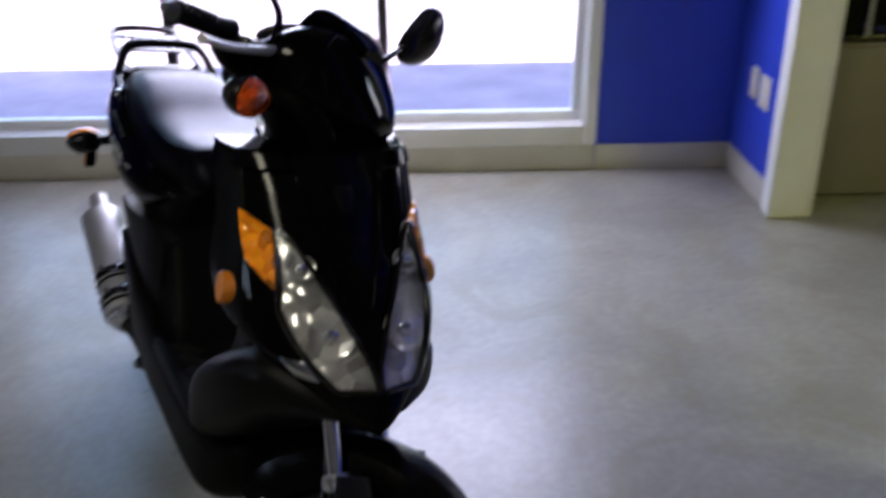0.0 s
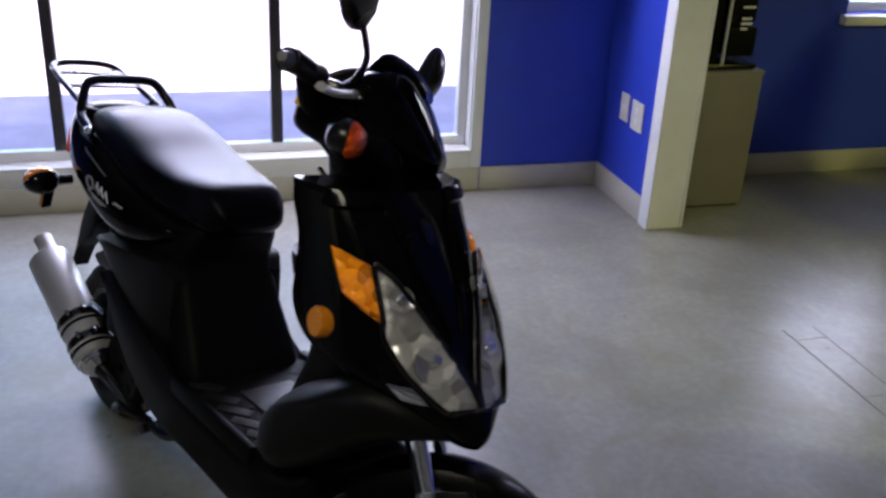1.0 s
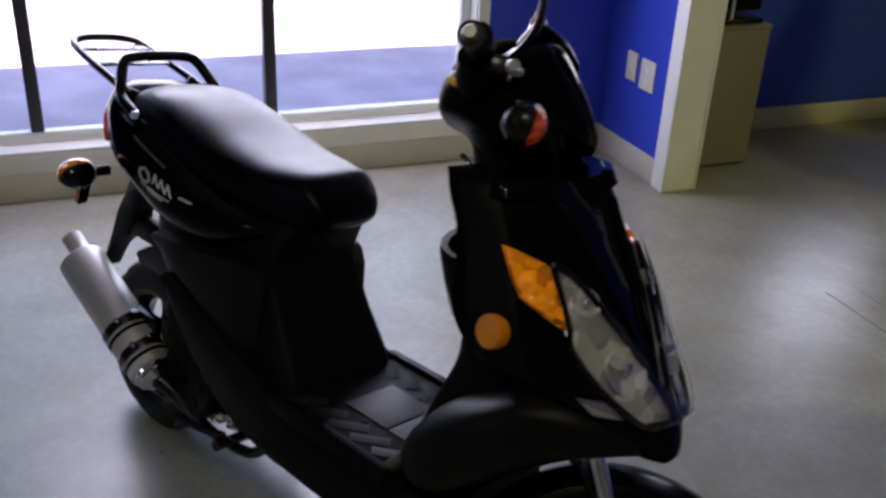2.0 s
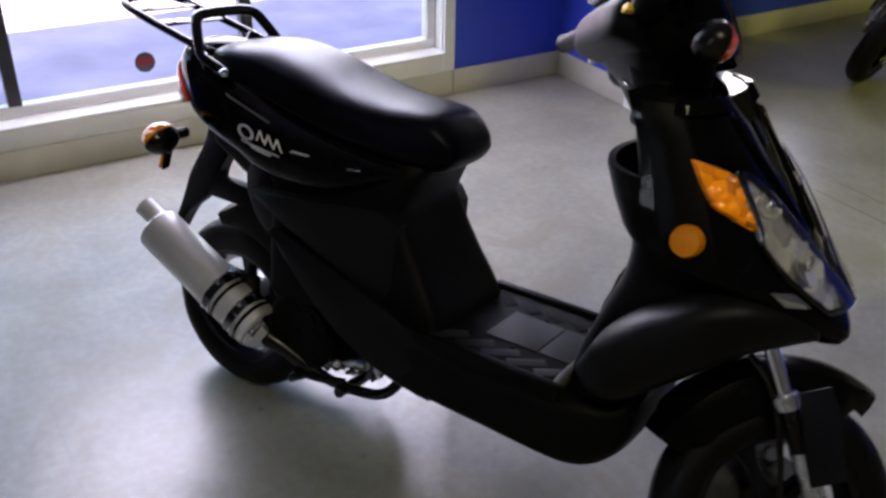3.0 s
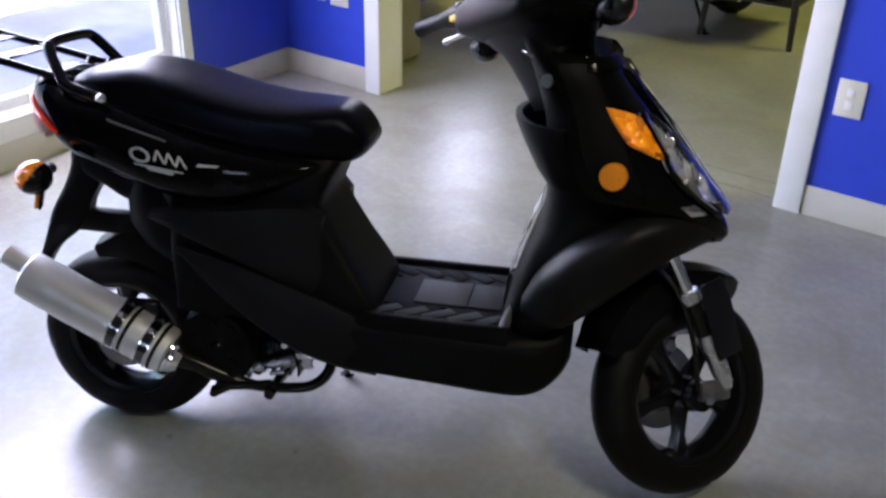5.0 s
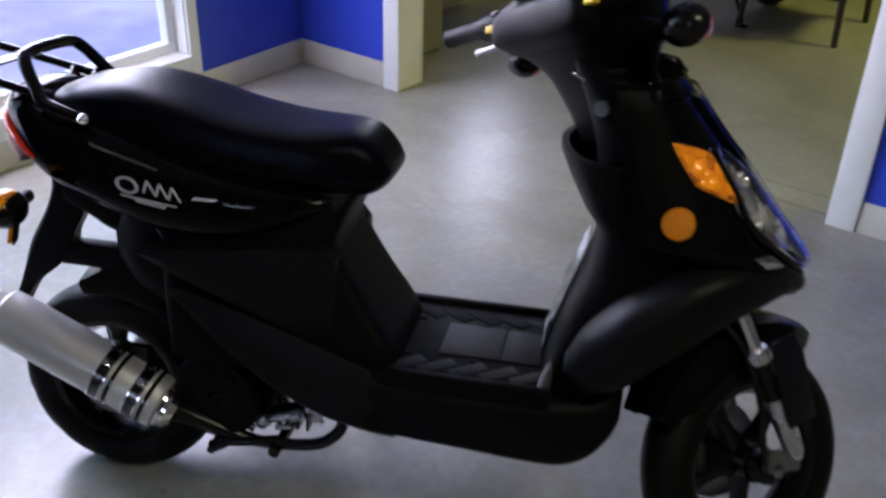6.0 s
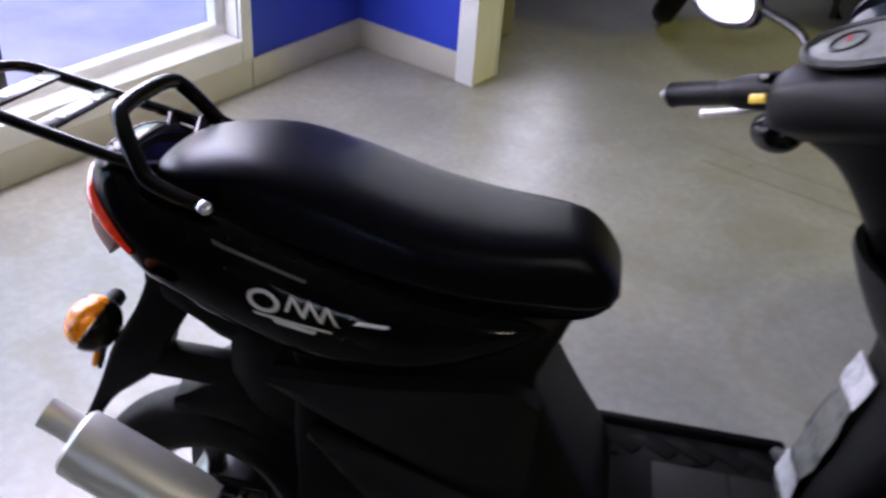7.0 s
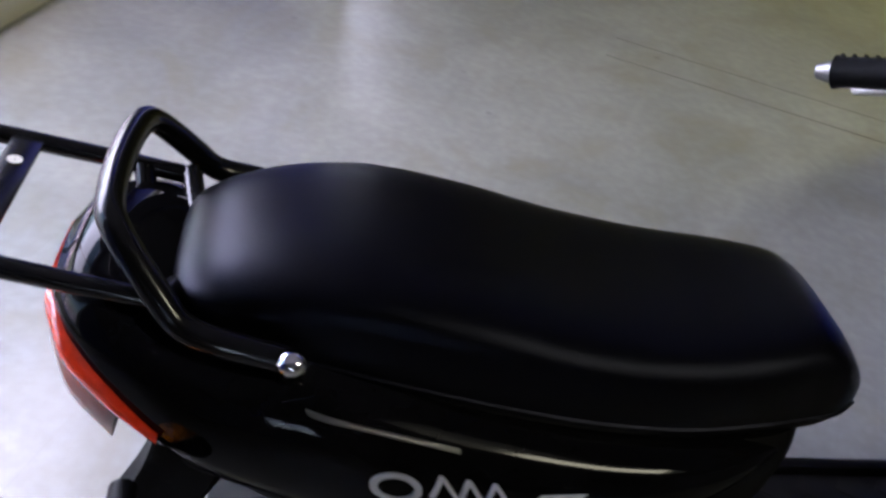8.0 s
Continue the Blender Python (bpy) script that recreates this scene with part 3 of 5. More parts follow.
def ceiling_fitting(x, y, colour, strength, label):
    root = thing("unseen_ceiling_light", ROOM @ pose(x, y, H), label, "ceiling light", "ceiling lights")
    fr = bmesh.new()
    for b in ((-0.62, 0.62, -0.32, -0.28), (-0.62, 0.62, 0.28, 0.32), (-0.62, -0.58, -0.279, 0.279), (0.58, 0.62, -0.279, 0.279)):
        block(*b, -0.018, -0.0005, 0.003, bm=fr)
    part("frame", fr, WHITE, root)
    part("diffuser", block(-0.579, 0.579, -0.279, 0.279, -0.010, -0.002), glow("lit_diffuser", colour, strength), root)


# neither fitting is seen; both are assumed
ceiling_fitting(4.0, 2.6, (1.0, 0.92, 0.45), GLOW_BACK, "unseen ceiling light with a warm lit diffuser, assumed next door")
ceiling_fitting(3.7, -2.3, (1.0, 0.97, 0.88), GLOW_FRONT, "unseen ceiling light with a pale lit diffuser, added as fill")


# outside: one sheet of ground, a little below the floor
def ground():
    bm = block(-400, 400, -400, 400, -0.40, -0.085)
    setting("ground", bm, ASPHALT, "pale concrete yard outside the window")
    # unseen slab above the shop front, added to shade the strip by the window
    setting("canopy", block(-0.26, -0.17, -9, 7, 2.75, 2.95), PLASTER, "unseen shallow slab over the shop front, added to shade the yard")


ground()


# ---- small fixed things ----
def wall_plate(x, y, z, w, h, name, label, facing=-1):
    root = thing(name, ROOM @ pose(x, y, z), label, "wall plate", "wall plates")
    part("cover", block(-w / 2, w / 2, -0.007, -0.0005, -h / 2, h / 2, 0.002), PLATE, root)
    for dz in ((-0.021, 0.021) if name == "socket" else (0.0,)):
        part("insert", block(-0.012, 0.012, -0.0105, -0.0072, dz - 0.013, dz + 0.013, 0.002), WHITE, root)
    return root


wall_plate(0.205, 0.0, 0.412, 0.072, 0.115, "blank_plate", "ivory blank wall plate on the blue partition")
wall_plate(0.322, 0.0, 0.405, 0.098, 0.120, "socket", "ivory double socket plate on the blue partition")
wall_plate(2.425, 0.0, 0.420, 0.085, 0.120, "socket", "ivory socket plate beside the white casing")


def cabinet():
    root = thing("cabinet", ROOM @ pose(0.36, 0.395, 0), "tall taupe laminate pedestal cabinet beside the opening", "cabinet")
    part("body", block(-0.33, 0.0, -0.245, 0.125, 0.012, 0.575, 0.002), CABGREY, root)
    part("top", block(-0.335, 0.004, -0.250, 0.130, 0.577, 0.592, 0.002), CABGREY, root)
    part("plinth", block(-0.32, -0.012, -0.235, 0.115, 0.0, 0.011), DARKWOOD, root)


def black_machine():
    root = thing("display_rack", ROOM @ pose(0.36, 0.395, 0.593), "black display rack with a silver rod on the cabinet", "rack")
    part("base", block(-0.30, -0.02, -0.22, 0.10, 0.0, 0.022, 0.008), BLACKMETAL, root)
    part("body", block(-0.29, -0.035, -0.215, -0.075, 0.024, 0.62, 0.012), MATTE, root)
    part("rod", cone((-0.022, -0.062, 0.023), (-0.022, -0.062, 0.64), 0.0075), ALLOY, root)
    for i in range(4):
        z = 0.05 + 0.135 * i
        j = 0.010 * (i % 2)
        part("pack", block(-0.28, -0.03 - j, -0.045, 0.085 - j, z, z + 0.12, 0.012), MATTE, root, "black packed goods")
    for z, w in ((0.245, 0.055), (0.200, 0.045), (0.180, 0.05), (0.160, 0.03)):
        part("label", block(-0.0285, -0.0262, 0.0, w, z, z + 0.009), WHITE, root, "pale printed bars")
    return root


cabinet()
black_machine()


def side_table():
    root = thing("side_table", ROOM @ pose(1.50, 2.0, 0), "low black wooden table with splayed legs", "table")
    for sx in (-1, 1):
        for sy in (-1, 1):
            leg = tube([(sx * 0.235, sy * 0.255, 0.0), (sx * 0.215, sy * 0.235, 0.40)], [0.014, 0.022], n=8, smooth=False)
            part("leg", leg, DARKWOOD, root)
    part("rail", block(-0.205, 0.205, -0.228, -0.206, 0.32, 0.39, 0.003), DARKWOOD, root)
    part("rail", block(-0.205, 0.205, 0.206, 0.228, 0.32, 0.39, 0.003), DARKWOOD, root)
    part("rail", block(-0.226, -0.206, -0.20, 0.20, 0.32, 0.39, 0.003), DARKWOOD, root)
    part("rail", block(0.206, 0.226, -0.20, 0.20, 0.32, 0.39, 0.003), DARKWOOD, root)
    part("shelf", block(-0.22, 0.22, -0.22, 0.22, 0.20, 0.215, 0.003), DARKWOOD, root)
    part("tabletop", block(-0.28, 0.28, -0.30, 0.30, 0.401, 0.425, 0.006), DARKWOOD, root)


side_table()


def hanging_coat():
    """A dark garment hung on the blue wall; only its hem comes into view."""
    root = thing("jacket", ROOM @ pose(0.0, -0.285, 0.845), "dark grey jacket hanging on the blue wall", "jacket")
    rings = []
    for i in range(9):
        z = 0.0 + 0.09 * i
        w = 0.165 + 0.02 * math.sin(i * 0.7) - 0.006 * i
        ring = []
        for j in range(36):
            a = 2 * math.pi * j / 36
            fold = 1 + 0.16 * math.sin(5 * a + 0.3 * i) * (1 - i / 11)
            ring.append((0.062 + 0.050 * math.sin(a) * fold, w * math.cos(a), z + 0.012 * math.sin(4 * a) * (1 - i / 9)))
        rings.append(ring)
    part("shell", loft(rings), CLOTH, root)
    part("hook", tube([(0.002, 0, 0.76), (0.05, 0, 0.75), (0.055, 0, 0.78)], 0.006), CHROME, root)


hanging_coat()


# ---- the scooter ----
STEER = radians(40)
RAKE = radians(28)
AXIS = Vector((math.sin(RAKE), 0, -math.cos(RAKE)))
HEAD0 = Vector((0.80, 0, 1.0))
TURN = Matrix.Translation(HEAD0) @ Matrix.Rotation(-STEER, 4, AXIS) @ Matrix.Translation(-HEAD0)
RW = (0.000, 0, 0.206)      # rear axle
FW = (1.218, 0, 0.216)      # front axle, wheel straight


def seat_rows():
    return [(-0.060, 0.768, 0.785, 0.045, 2.2), (-0.044, 0.755, 0.803, 0.084, 2.6), (0.01, 0.736, 0.821, 0.108, 3.0), (0.09, 0.714, 0.827, 0.120, 3.5),
            (0.18, 0.696, 0.812, 0.126, 3.6), (0.28, 0.680, 0.787, 0.127, 3.6), (0.37, 0.668, 0.775, 0.120, 3.6), (0.445, 0.664, 0.774, 0.108, 3.6),
            (0.488, 0.660, 0.773, 0.096, 3.6), (0.509, 0.661, 0.767, 0.091, 3.5), (0.528, 0.668, 0.753, 0.084, 3.3), (0.544, 0.680, 0.735, 0.073, 3.0), (0.554, 0.694, 0.719, 0.058, 2.6)]


COWL = [(-0.146, 0.732, 0.786, 0.062, 2.4), (-0.126, 0.704, 0.803, 0.095, 2.6), (-0.090, 0.668, 0.803, 0.122, 2.8), (-0.03, 0.628, 0.782, 0.146, 2.8),
        (0.07, 0.592, 0.768, 0.160, 2.8), (0.18, 0.562, 0.735, 0.164, 2.8), (0.29, 0.566, 0.708, 0.160, 2.8), (0.37, 0.592, 0.694, 0.148, 2.8),
        (0.43, 0.622, 0.684, 0.128, 2.6), (0.475, 0.644, 0.676, 0.100, 2.4)]


def at_rows(rows, x):
    a = np.array(rows)
    return [float(np.interp(x, a[:, 0], a[:, i])) for i in range(1, a.shape[1])]


def cowl_point(x, z, lift):
    """A place on the right flank of the tail cowl."""
    low, top, half, e = at_rows(COWL, x)
    h, zc = (top - low) / 2, (top + low) / 2
    f = min(0.97, abs((z - zc) / h))
    return Vector((x, -(half * (1 - f ** e) ** (1 / e)) - lift, z))


# front shield: height, foremost x, rear edge x, half width, fullness of the plan
SHIELD = [(0.558, 1.256, 1.195, 0.028, 2.0), (0.577, 1.265, 1.165, 0.058, 2.0), (0.61, 1.252, 1.105, 0.108, 2.1), (0.645, 1.226, 1.055, 0.148, 2.2),
          (0.672, 1.201, 0.990, 0.168, 2.3), (0.72, 1.166, 0.952, 0.174, 2.35), (0.775, 1.126, 0.940, 0.168, 2.25), (0.80, 1.106, 0.936, 0.165, 2.2), (0.84, 1.074, 0.925, 0.162, 2.2),
          (0.88, 1.044, 0.905, 0.162, 2.2), (0.915, 1.014, 0.888, 0.156, 2.4)]


SHIELD_FINE = [tuple(r) for r in spline(SHIELD, 6)]


def shield_xyz(z, f):
    a = np.array(SHIELD_FINE)
    front, back, half, e = [float(np.interp(z, a[:, 0], a[:, i])) for i in (1, 2, 3, 4)]
    return Vector((back + (front - back) * (1 - min(0.999, abs(f)) ** e) ** (1 / e), half * f, z))


def shield_point(z, f, lift):
    p = shield_xyz(z, f)
    du = shield_xyz(z + 0.004, f) - shield_xyz(z - 0.004, f)
    dv = shield_xyz(z, min(0.99, f + 0.02)) - shield_xyz(z, max(-0.99, f - 0.02))
    n = dv.cross(du).normalized()
    if n.x < 0:
        n = -n
    return p + n * lift


def tyre_profile(radius, half):
    """Closed profile of a tyre: tread crown, shoulders, sidewalls and beads."""
    out = []
    for i in range(17):
        a = radians(-115 + 230 * i / 16)
        out.append((radius - half * 0.98 + half * 0.98 * math.cos(a), half * math.sin(a)))
    return out


def wheel(name, centre, radius, half, parent, m=None, disc=False, spokes=5, turn=0.0):
    c = Vector(centre)
    r0 = radius - 1.55 * half
    rim = turned([(r0 + 0.016, -half * 0.86), (r0 + 0.016, -half * 0.74), (r0, -half * 0.62), (r0 - 0.012, -half * 0.1), (r0 - 0.012, half * 0.1),
                  (r0, half * 0.62), (r0 + 0.016, half * 0.74), (r0 + 0.016, half * 0.86), (r0 - 0.006, half * 0.72), (r0 - 0.022, half * 0.12), (r0 - 0.022, -half * 0.12), (r0 - 0.006, -half * 0.72)], c, n=56)
    w = part(name, rim, RIM, parent, "black alloy wheel with five spokes", m)
    rings = []
    for i in range(144):
        a = 2 * math.pi * i / 144
        ring = []
        for j, (r, o) in enumerate(tyre_profile(radius, half)):
            k = abs(j - 8)
            if 1 < k < 6 and (i + 2 * k + (6 if j > 8 else 0)) % 12 < 2:
                r -= 0.0032                      # skewed rain grooves
            ring.append(c + Vector((r * math.cos(a), o, r * math.sin(a))))
        rings.append(ring)
    part("tyre", ring_loop(rings), RUBBER, w, "black road tyre with slanted rain grooves", m, sharp=30)
    hub = cone(c + Vector((0, -half * 0.95, 0)), c + Vector((0, half * 0.95, 0)), 0.036, n=24)
    cone(c + Vector((0, -half * 1.2, 0)), c + Vector((0, half * 1.2, 0)), 0.012, n=12, bm=hub)
    part("hub", hub, RIM, w, "", m)
    for i in range(spokes):
        a = 2 * math.pi * i / spokes + turn
        d, q = Vector((math.cos(a), 0, math.sin(a))), Vector((-math.sin(a), 0, math.cos(a)))
        rings = []
        for t, wd, th in ((0.030, 0.019, 0.020), (0.06, 0.013, 0.017), (r0 - 0.05, 0.012, 0.014), (r0 - 0.018, 0.020, 0.016)):
            o = c + d * t
            rings.append([o + q * wd * x + Vector((0, th * y, 0)) for x, y in ((-1, -0.6), (-0.6, -1), (0.6, -1), (1, -0.6), (1, 0.6), (0.6, 1), (-0.6, 1), (-1, 0.6))])
        part("spoke", loft(rings), RIM, w, "", m)
    if disc:
        y = disc
        part("brake_disc", turned([(0.052, y - 0.002), (0.092, y - 0.002), (0.092, y + 0.002), (0.052, y + 0.002)], c, n=48), DISC, w, "steel brake disc", m)
        cr = cone(c + Vector((0, y - 0.004, 0)), c + Vector((0, y + 0.004, 0)), 0.055, n=24)
        part("disc_carrier", cr, CASE, w, "", m)
    return w


def signal(parent, centre, out, m=None, glass=None, size=1.0, ahead=Vector((1, 0, 0)), stalk=0.075, cut=0.010):
    """An oval turn signal: black cup, lens facing ahead, stalk on the inner side."""
    c, o = Vector(centre), Vector(out).normalized()
    root_way = o.copy()
    ahead = Vector(ahead).normalized()
    o = (o - ahead * o.dot(ahead)).normalized()
    up = ahead.cross(o)
    basis = Matrix((ahead, o, up)).transposed().to_4x4()
    place = Matrix.Translation(c) @ basis
    cup = bmesh.new()
    ball((0, 0, 0), 0.034 * size, 0.044 * size, 0.033 * size, bm=cup)
    geom = [v for v in cup.verts if v.co.x > cut + 0.001]
    bmesh.ops.delete(cup, geom=geom, context="VERTS")
    bmesh.ops.holes_fill(cup, edges=[e for e in cup.edges if e.is_boundary])
    cup.transform(place)
    s = part("turn_signal", cup, BLACKMETAL, parent, "black turn signal with an orange lens", m)
    lens = bmesh.new()
    ball((0.003, 0, 0), 0.031 * size, 0.043 * size, 0.032 * size, bm=lens)
    bmesh.ops.delete(lens, geom=[v for v in lens.verts if v.co.x < cut - 0.004], context="VERTS")
    bmesh.ops.holes_fill(lens, edges=[e for e in lens.edges if e.is_boundary])
    lens.transform(place)
    part("lens", lens, glass or AMBER, s, "ribbed orange lens", m)
    st = tube([c - root_way * 0.024 * size, c - root_way * stalk * size], 0.012 * size, n=10, smooth=False)
    part("stalk", st, MATTE, s, "", m)
    return s


def mirror(parent, side, base, mid, centre, tilt, m):
    stalk = tube([base, tuple((Vector(base) * 0.55 + Vector(mid) * 0.45) + Vector((0.006, 0, 0.004))), mid, tuple(Vector(mid).lerp(Vector(centre), 0.5))], [0.008, 0.0065, 0.006, 0.006], n=10)
    s = part("mirror", stalk, BLACKMETAL, parent, "rear-view mirror on a black curved stalk", m)
    place = Matrix.Translation(centre) @ tilt
    shell = bmesh.new()
    ball((0, 0, 0), 0.036, 0.084, 0.052, bm=shell)
    for v in shell.verts:
        if v.co.x < -0.004:
            v.co.x = -0.004 + (v.co.x + 0.004) * 0.12
        v.co.z = v.co.z * (1.0 + 3.4 * v.co.y * side) + 0.14 * v.co.y * side
    shell.transform(place)
    part("mirror_shell", shell, BLACKMETAL, s, "", m)
    glass = bmesh.new()
    ball((-0.0088, 0, 0), 0.0016, 0.074, 0.044, bm=glass)
    for v in glass.verts:
        v.co.z = v.co.z * (1.0 + 3.4 * v.co.y * side) + 0.14 * v.co.y * side
    glass.transform(place)
    part("mirror_glass", glass, MIRROR, s, "silvered mirror glass", m)


def build_scooter():
    root = thing("scooter", BIKE, "glossy black motor scooter leaning on its side stand", "scooter", "scooters")

    # --- rear wheel, engine and silencer ---
    wheel("rear_wheel", RW, 0.206, 0.050, root, turn=0.35)
    drum = cone((RW[0], -0.052, RW[2]), (RW[0], 0.075, RW[2]), 0.062, n=28)
    part("brake_drum", drum, CASE, root, "cast metal brake drum")
    eng = block(0.07, 0.36, -0.035, 0.13, 0.165, 0.335, 0.03)
    part("engine", eng, MATTE, root, "dark engine block under the floor")
    part("drive_case", body_x([(-0.09, 0.15, 0.28, 0.02, 3), (0.0, 0.135, 0.30, 0.03, 3), (0.18, 0.14, 0.32, 0.03, 3), (0.33, 0.16, 0.31, 0.025, 3)], k=4), CASE, root, "cast aluminium drive case", pose(0, 0.12, 0))
    fan = turned([(0.012, -0.045), (0.078, -0.045), (0.088, -0.035), (0.088, 0.03), (0.012, 0.03)], (0.245, -0.075, 0.255), "y", 32)
    part("fan_cover", fan, MATTE, root, "round black cooling fan cover")
    for i in range(7):
        a = 2 * math.pi * i / 7
        part("fan_slot", cone((0.245 + 0.05 * math.cos(a), -0.1225, 0.255 + 0.05 * math.sin(a)), (0.245 + 0.05 * math.cos(a), -0.1195, 0.255 + 0.05 * math.sin(a)), 0.014, n=10), MATTE, root)
    head = body_x([(0.32, 0.190, 0.265, 0.044, 3.4), (0.36, 0.186, 0.260, 0.046, 3.4), (0.40, 0.190, 0.258, 0.044, 3.4), (0.425, 0.20, 0.25, 0.034, 3)], k=3)
    part("cylinder_head", head, BLACKMETAL, root, "dark cylinder head", pose(0, -0.022, 0))
    for i in range(5):
        x = 0.332 + 0.019 * i
        part("cooling_fin", block(x, x + 0.005, -0.074, 0.03, 0.180, 0.262, 0.002), RIM, root)
    boss = cone((0.327, -0.060, 0.194), (0.326, -0.090, 0.197), 0.016, 0.014, n=20)
    ball((0.326, -0.089, 0.197), 0.013, 0.007, 0.013, bm=boss)
    part("drain_boss", boss, CASTING, root, "bright cast boss")
    part("oil_neck", turned_along(Vector((0.343, -0.082, 0.208)), Vector((0.067, 0, 0.020)).normalized(), [(0.0, 0.0), (0.010, 0.0), (0.013, 0.006), (0.013, 0.030), (0.011, 0.033), (0.011, 0.044), (0.015, 0.046), (0.015, 0.062), (0.009, 0.066), (0.0, 0.066)], 20), CASTING, root, "bright cast neck of the crankcase")
    part("case_rib", block(-0.014, 0.014, -0.006, 0.006, -0.007, 0.007, 0.003, m=Matrix.Translation((0.300, -0.088, 0.186)) @ Matrix.Rotation(radians(28), 4, "Y")), CASTING, root)
    part("case_rib", block(-0.016, 0.016, -0.005, 0.005, -0.004, 0.004, 0.002, m=Matrix.Translation((0.368, -0.086, 0.192)) @ Matrix.Rotation(radians(-12), 4, "Y")), CASTING, root)
    flange = block(-0.009, 0.009, -0.010, 0.010, -0.016, 0.016, 0.004, m=Matrix.Translation((0.436, -0.080, 0.226)) @ Matrix.Rotation(radians(35), 4, "Y"))
    block(-0.022, 0.004, -0.008, 0.008, -0.008, 0.008, 0.003, bm=flange, m=Matrix.Translation((0.432, -0.080, 0.238)))
    part("manifold_flange", flange, CASTING, root, "cast exhaust flange")
    for x, z, r in ((0.391, 0.268, 0.007), (0.484, 0.262, 0.006), (0.448, 0.222, 0.006), (0.243, 0.248, 0.007), (0.539, 0.226, 0.005)):
        part("bolt", cone((x, -0.106, z), (x, -0.094, z), r, n=6), CHROME, root)
    part("starter", cone((0.30, -0.10, 0.345), (0.42, -0.10, 0.325), 0.026, n=18), BLACKMETAL, root)

    a, b = Vector((-0.158, -0.138, 0.384)), Vector((0.152, -0.134, 0.236))
    d = (b - a).normalized()
    can = tube([a, a + d * 0.006, a + d * 0.03, b - d * 0.03, b - d * 0.005, b], [0.044, 0.0505, 0.0515, 0.0515, 0.0505, 0.044], n=36, smooth=False)
    silencer = part("silencer", can, ALLOY, root, "brushed aluminium silencer with chrome straps")
    up = Vector((d.z, 0, -d.x))
    if up.z < 0:
        up = -up
    tip0 = a + up * 0.018
    part("tail_pipe", turned_along(tip0 + d * 0.01, -d, [(0.019, 0.0), (0.0225, 0.0), (0.0225, 0.058), (0.0235, 0.062), (0.018, 0.062), (0.018, 0.0)], 24), ALLOY, silencer, "short outlet pipe")
    for t in (0.655, 0.86):
        p = a.lerp(b, t)
        part("strap", turned_along(p, d, [(0.0518, -0.011), (0.0535, -0.010), (0.0535, 0.010), (0.0518, 0.011)], 36), STRAP, silencer, "dark polished strap")
        for o in (-0.010, 0.010):
            part("strap", turned_along(p + d * o, d, [(0.0530, -0.0019), (0.0548, -0.0012), (0.0548, 0.0012), (0.0530, 0.0019)], 36), CHROME, silencer, "thin chrome ring")
        part("strap", turned_along(p + d * 0.022, d, [(0.0518, -0.004), (0.0535, -0.004), (0.0535, 0.004), (0.0518, 0.004)], 36), BLACKMETAL, silencer)
        part("strap_bolt", block(-0.012, 0.012, -0.008, 0.008, -0.007, 0.007, 0.002, m=Matrix.Translation(p + up * 0.059)), STRAP, silencer)
        part("strap_bolt", cone(p + up * 0.045 + Vector((0, -0.038, 0)), p + up * 0.055 + Vector((0, -0.046, 0)), 0.006, n=8), CHROME, silencer)
    part("end_cap", turned_along(b, d, [(0.0, 0.0), (0.047, 0.0), (0.046, 0.006), (0.042, 0.008), (0.042, 0.014), (0.028, 0.028), (0.0, 0.030)], 32), CHROME, silencer, "chromed end cap")
    pipe = tube([b + d * 0.02, b + d * 0.065 + Vector((0, 0.012, 0.0)), (0.285, -0.106, 0.173), (0.338, -0.100, 0.162), (0.409, -0.100, 0.168), (0.451, -0.095, 0.178), (0.480, -0.088, 0.205), (0.488, -0.070, 0.240)], [0.022, 0.017, 0.0135, 0.0115, 0.0115, 0.0115, 0.0115, 0.0115], n=14)
    part("exhaust_pipe", pipe, BLACKMETAL, root, "black exhaust header pipe")
    part("silencer_bracket", block(0.02, 0.12, -0.118, -0.098, 0.23, 0.34, 0.006), BLACKMETAL, root)

    # centre stand folded up, side stand carrying the lean
    stand = tube([(0.36, -0.10, 0.172), (0.30, -0.118, 0.168), (0.245, -0.122, 0.164)], 0.009, n=10)
    tube([(0.268, -0.122, 0.164), (0.242, -0.124, 0.152), (0.236, -0.126, 0.141)], [0.010, 0.013, 0.008], n=10, bm=stand, smooth=False)
    tube([(0.36, 0.10, 0.155), (0.30, 0.135, 0.135), (0.235, 0.152, 0.128)], 0.010, n=10, bm=stand)
    tube([(0.36, -0.12, 0.155), (0.36, 0.12, 0.155)], 0.012, n=10, bm=stand, smooth=False)
    part("centre_stand", stand, BLACKMETAL, root, "folded black centre stand")
    side = tube([(0.46, 0.11, 0.20), (0.45, 0.18, 0.10), (0.44, 0.226, 0.034)], 0.009, n=10)
    ball((0.44, 0.230, 0.030), 0.026, 0.018, 0.007, bm=side)
    part("side_stand", side, BLACKMETAL, root, "extended black side stand")
    part("kick_lever", tube([(0.10, 0.165, 0.20), (0.17, 0.175, 0.16), (0.22, 0.19, 0.17)], 0.008), CHROME, root)
    shock = cone((0.00, 0.105, 0.30), (0.06, 0.10, 0.56), 0.012, n=12)
    for i in range(9):
        p = Vector((0.006, 0.105, 0.335)).lerp(Vector((0.052, 0.10, 0.52)), i / 8)
        bmesh.ops.create_uvsphere(shock, u_segments=14, v_segments=6, radius=1, matrix=Matrix.Translation(p) @ Matrix.Diagonal((0.027, 0.027, 0.007, 1)))
    part("shock_absorber", shock, BLACKMETAL, root, "coiled black rear shock absorber")

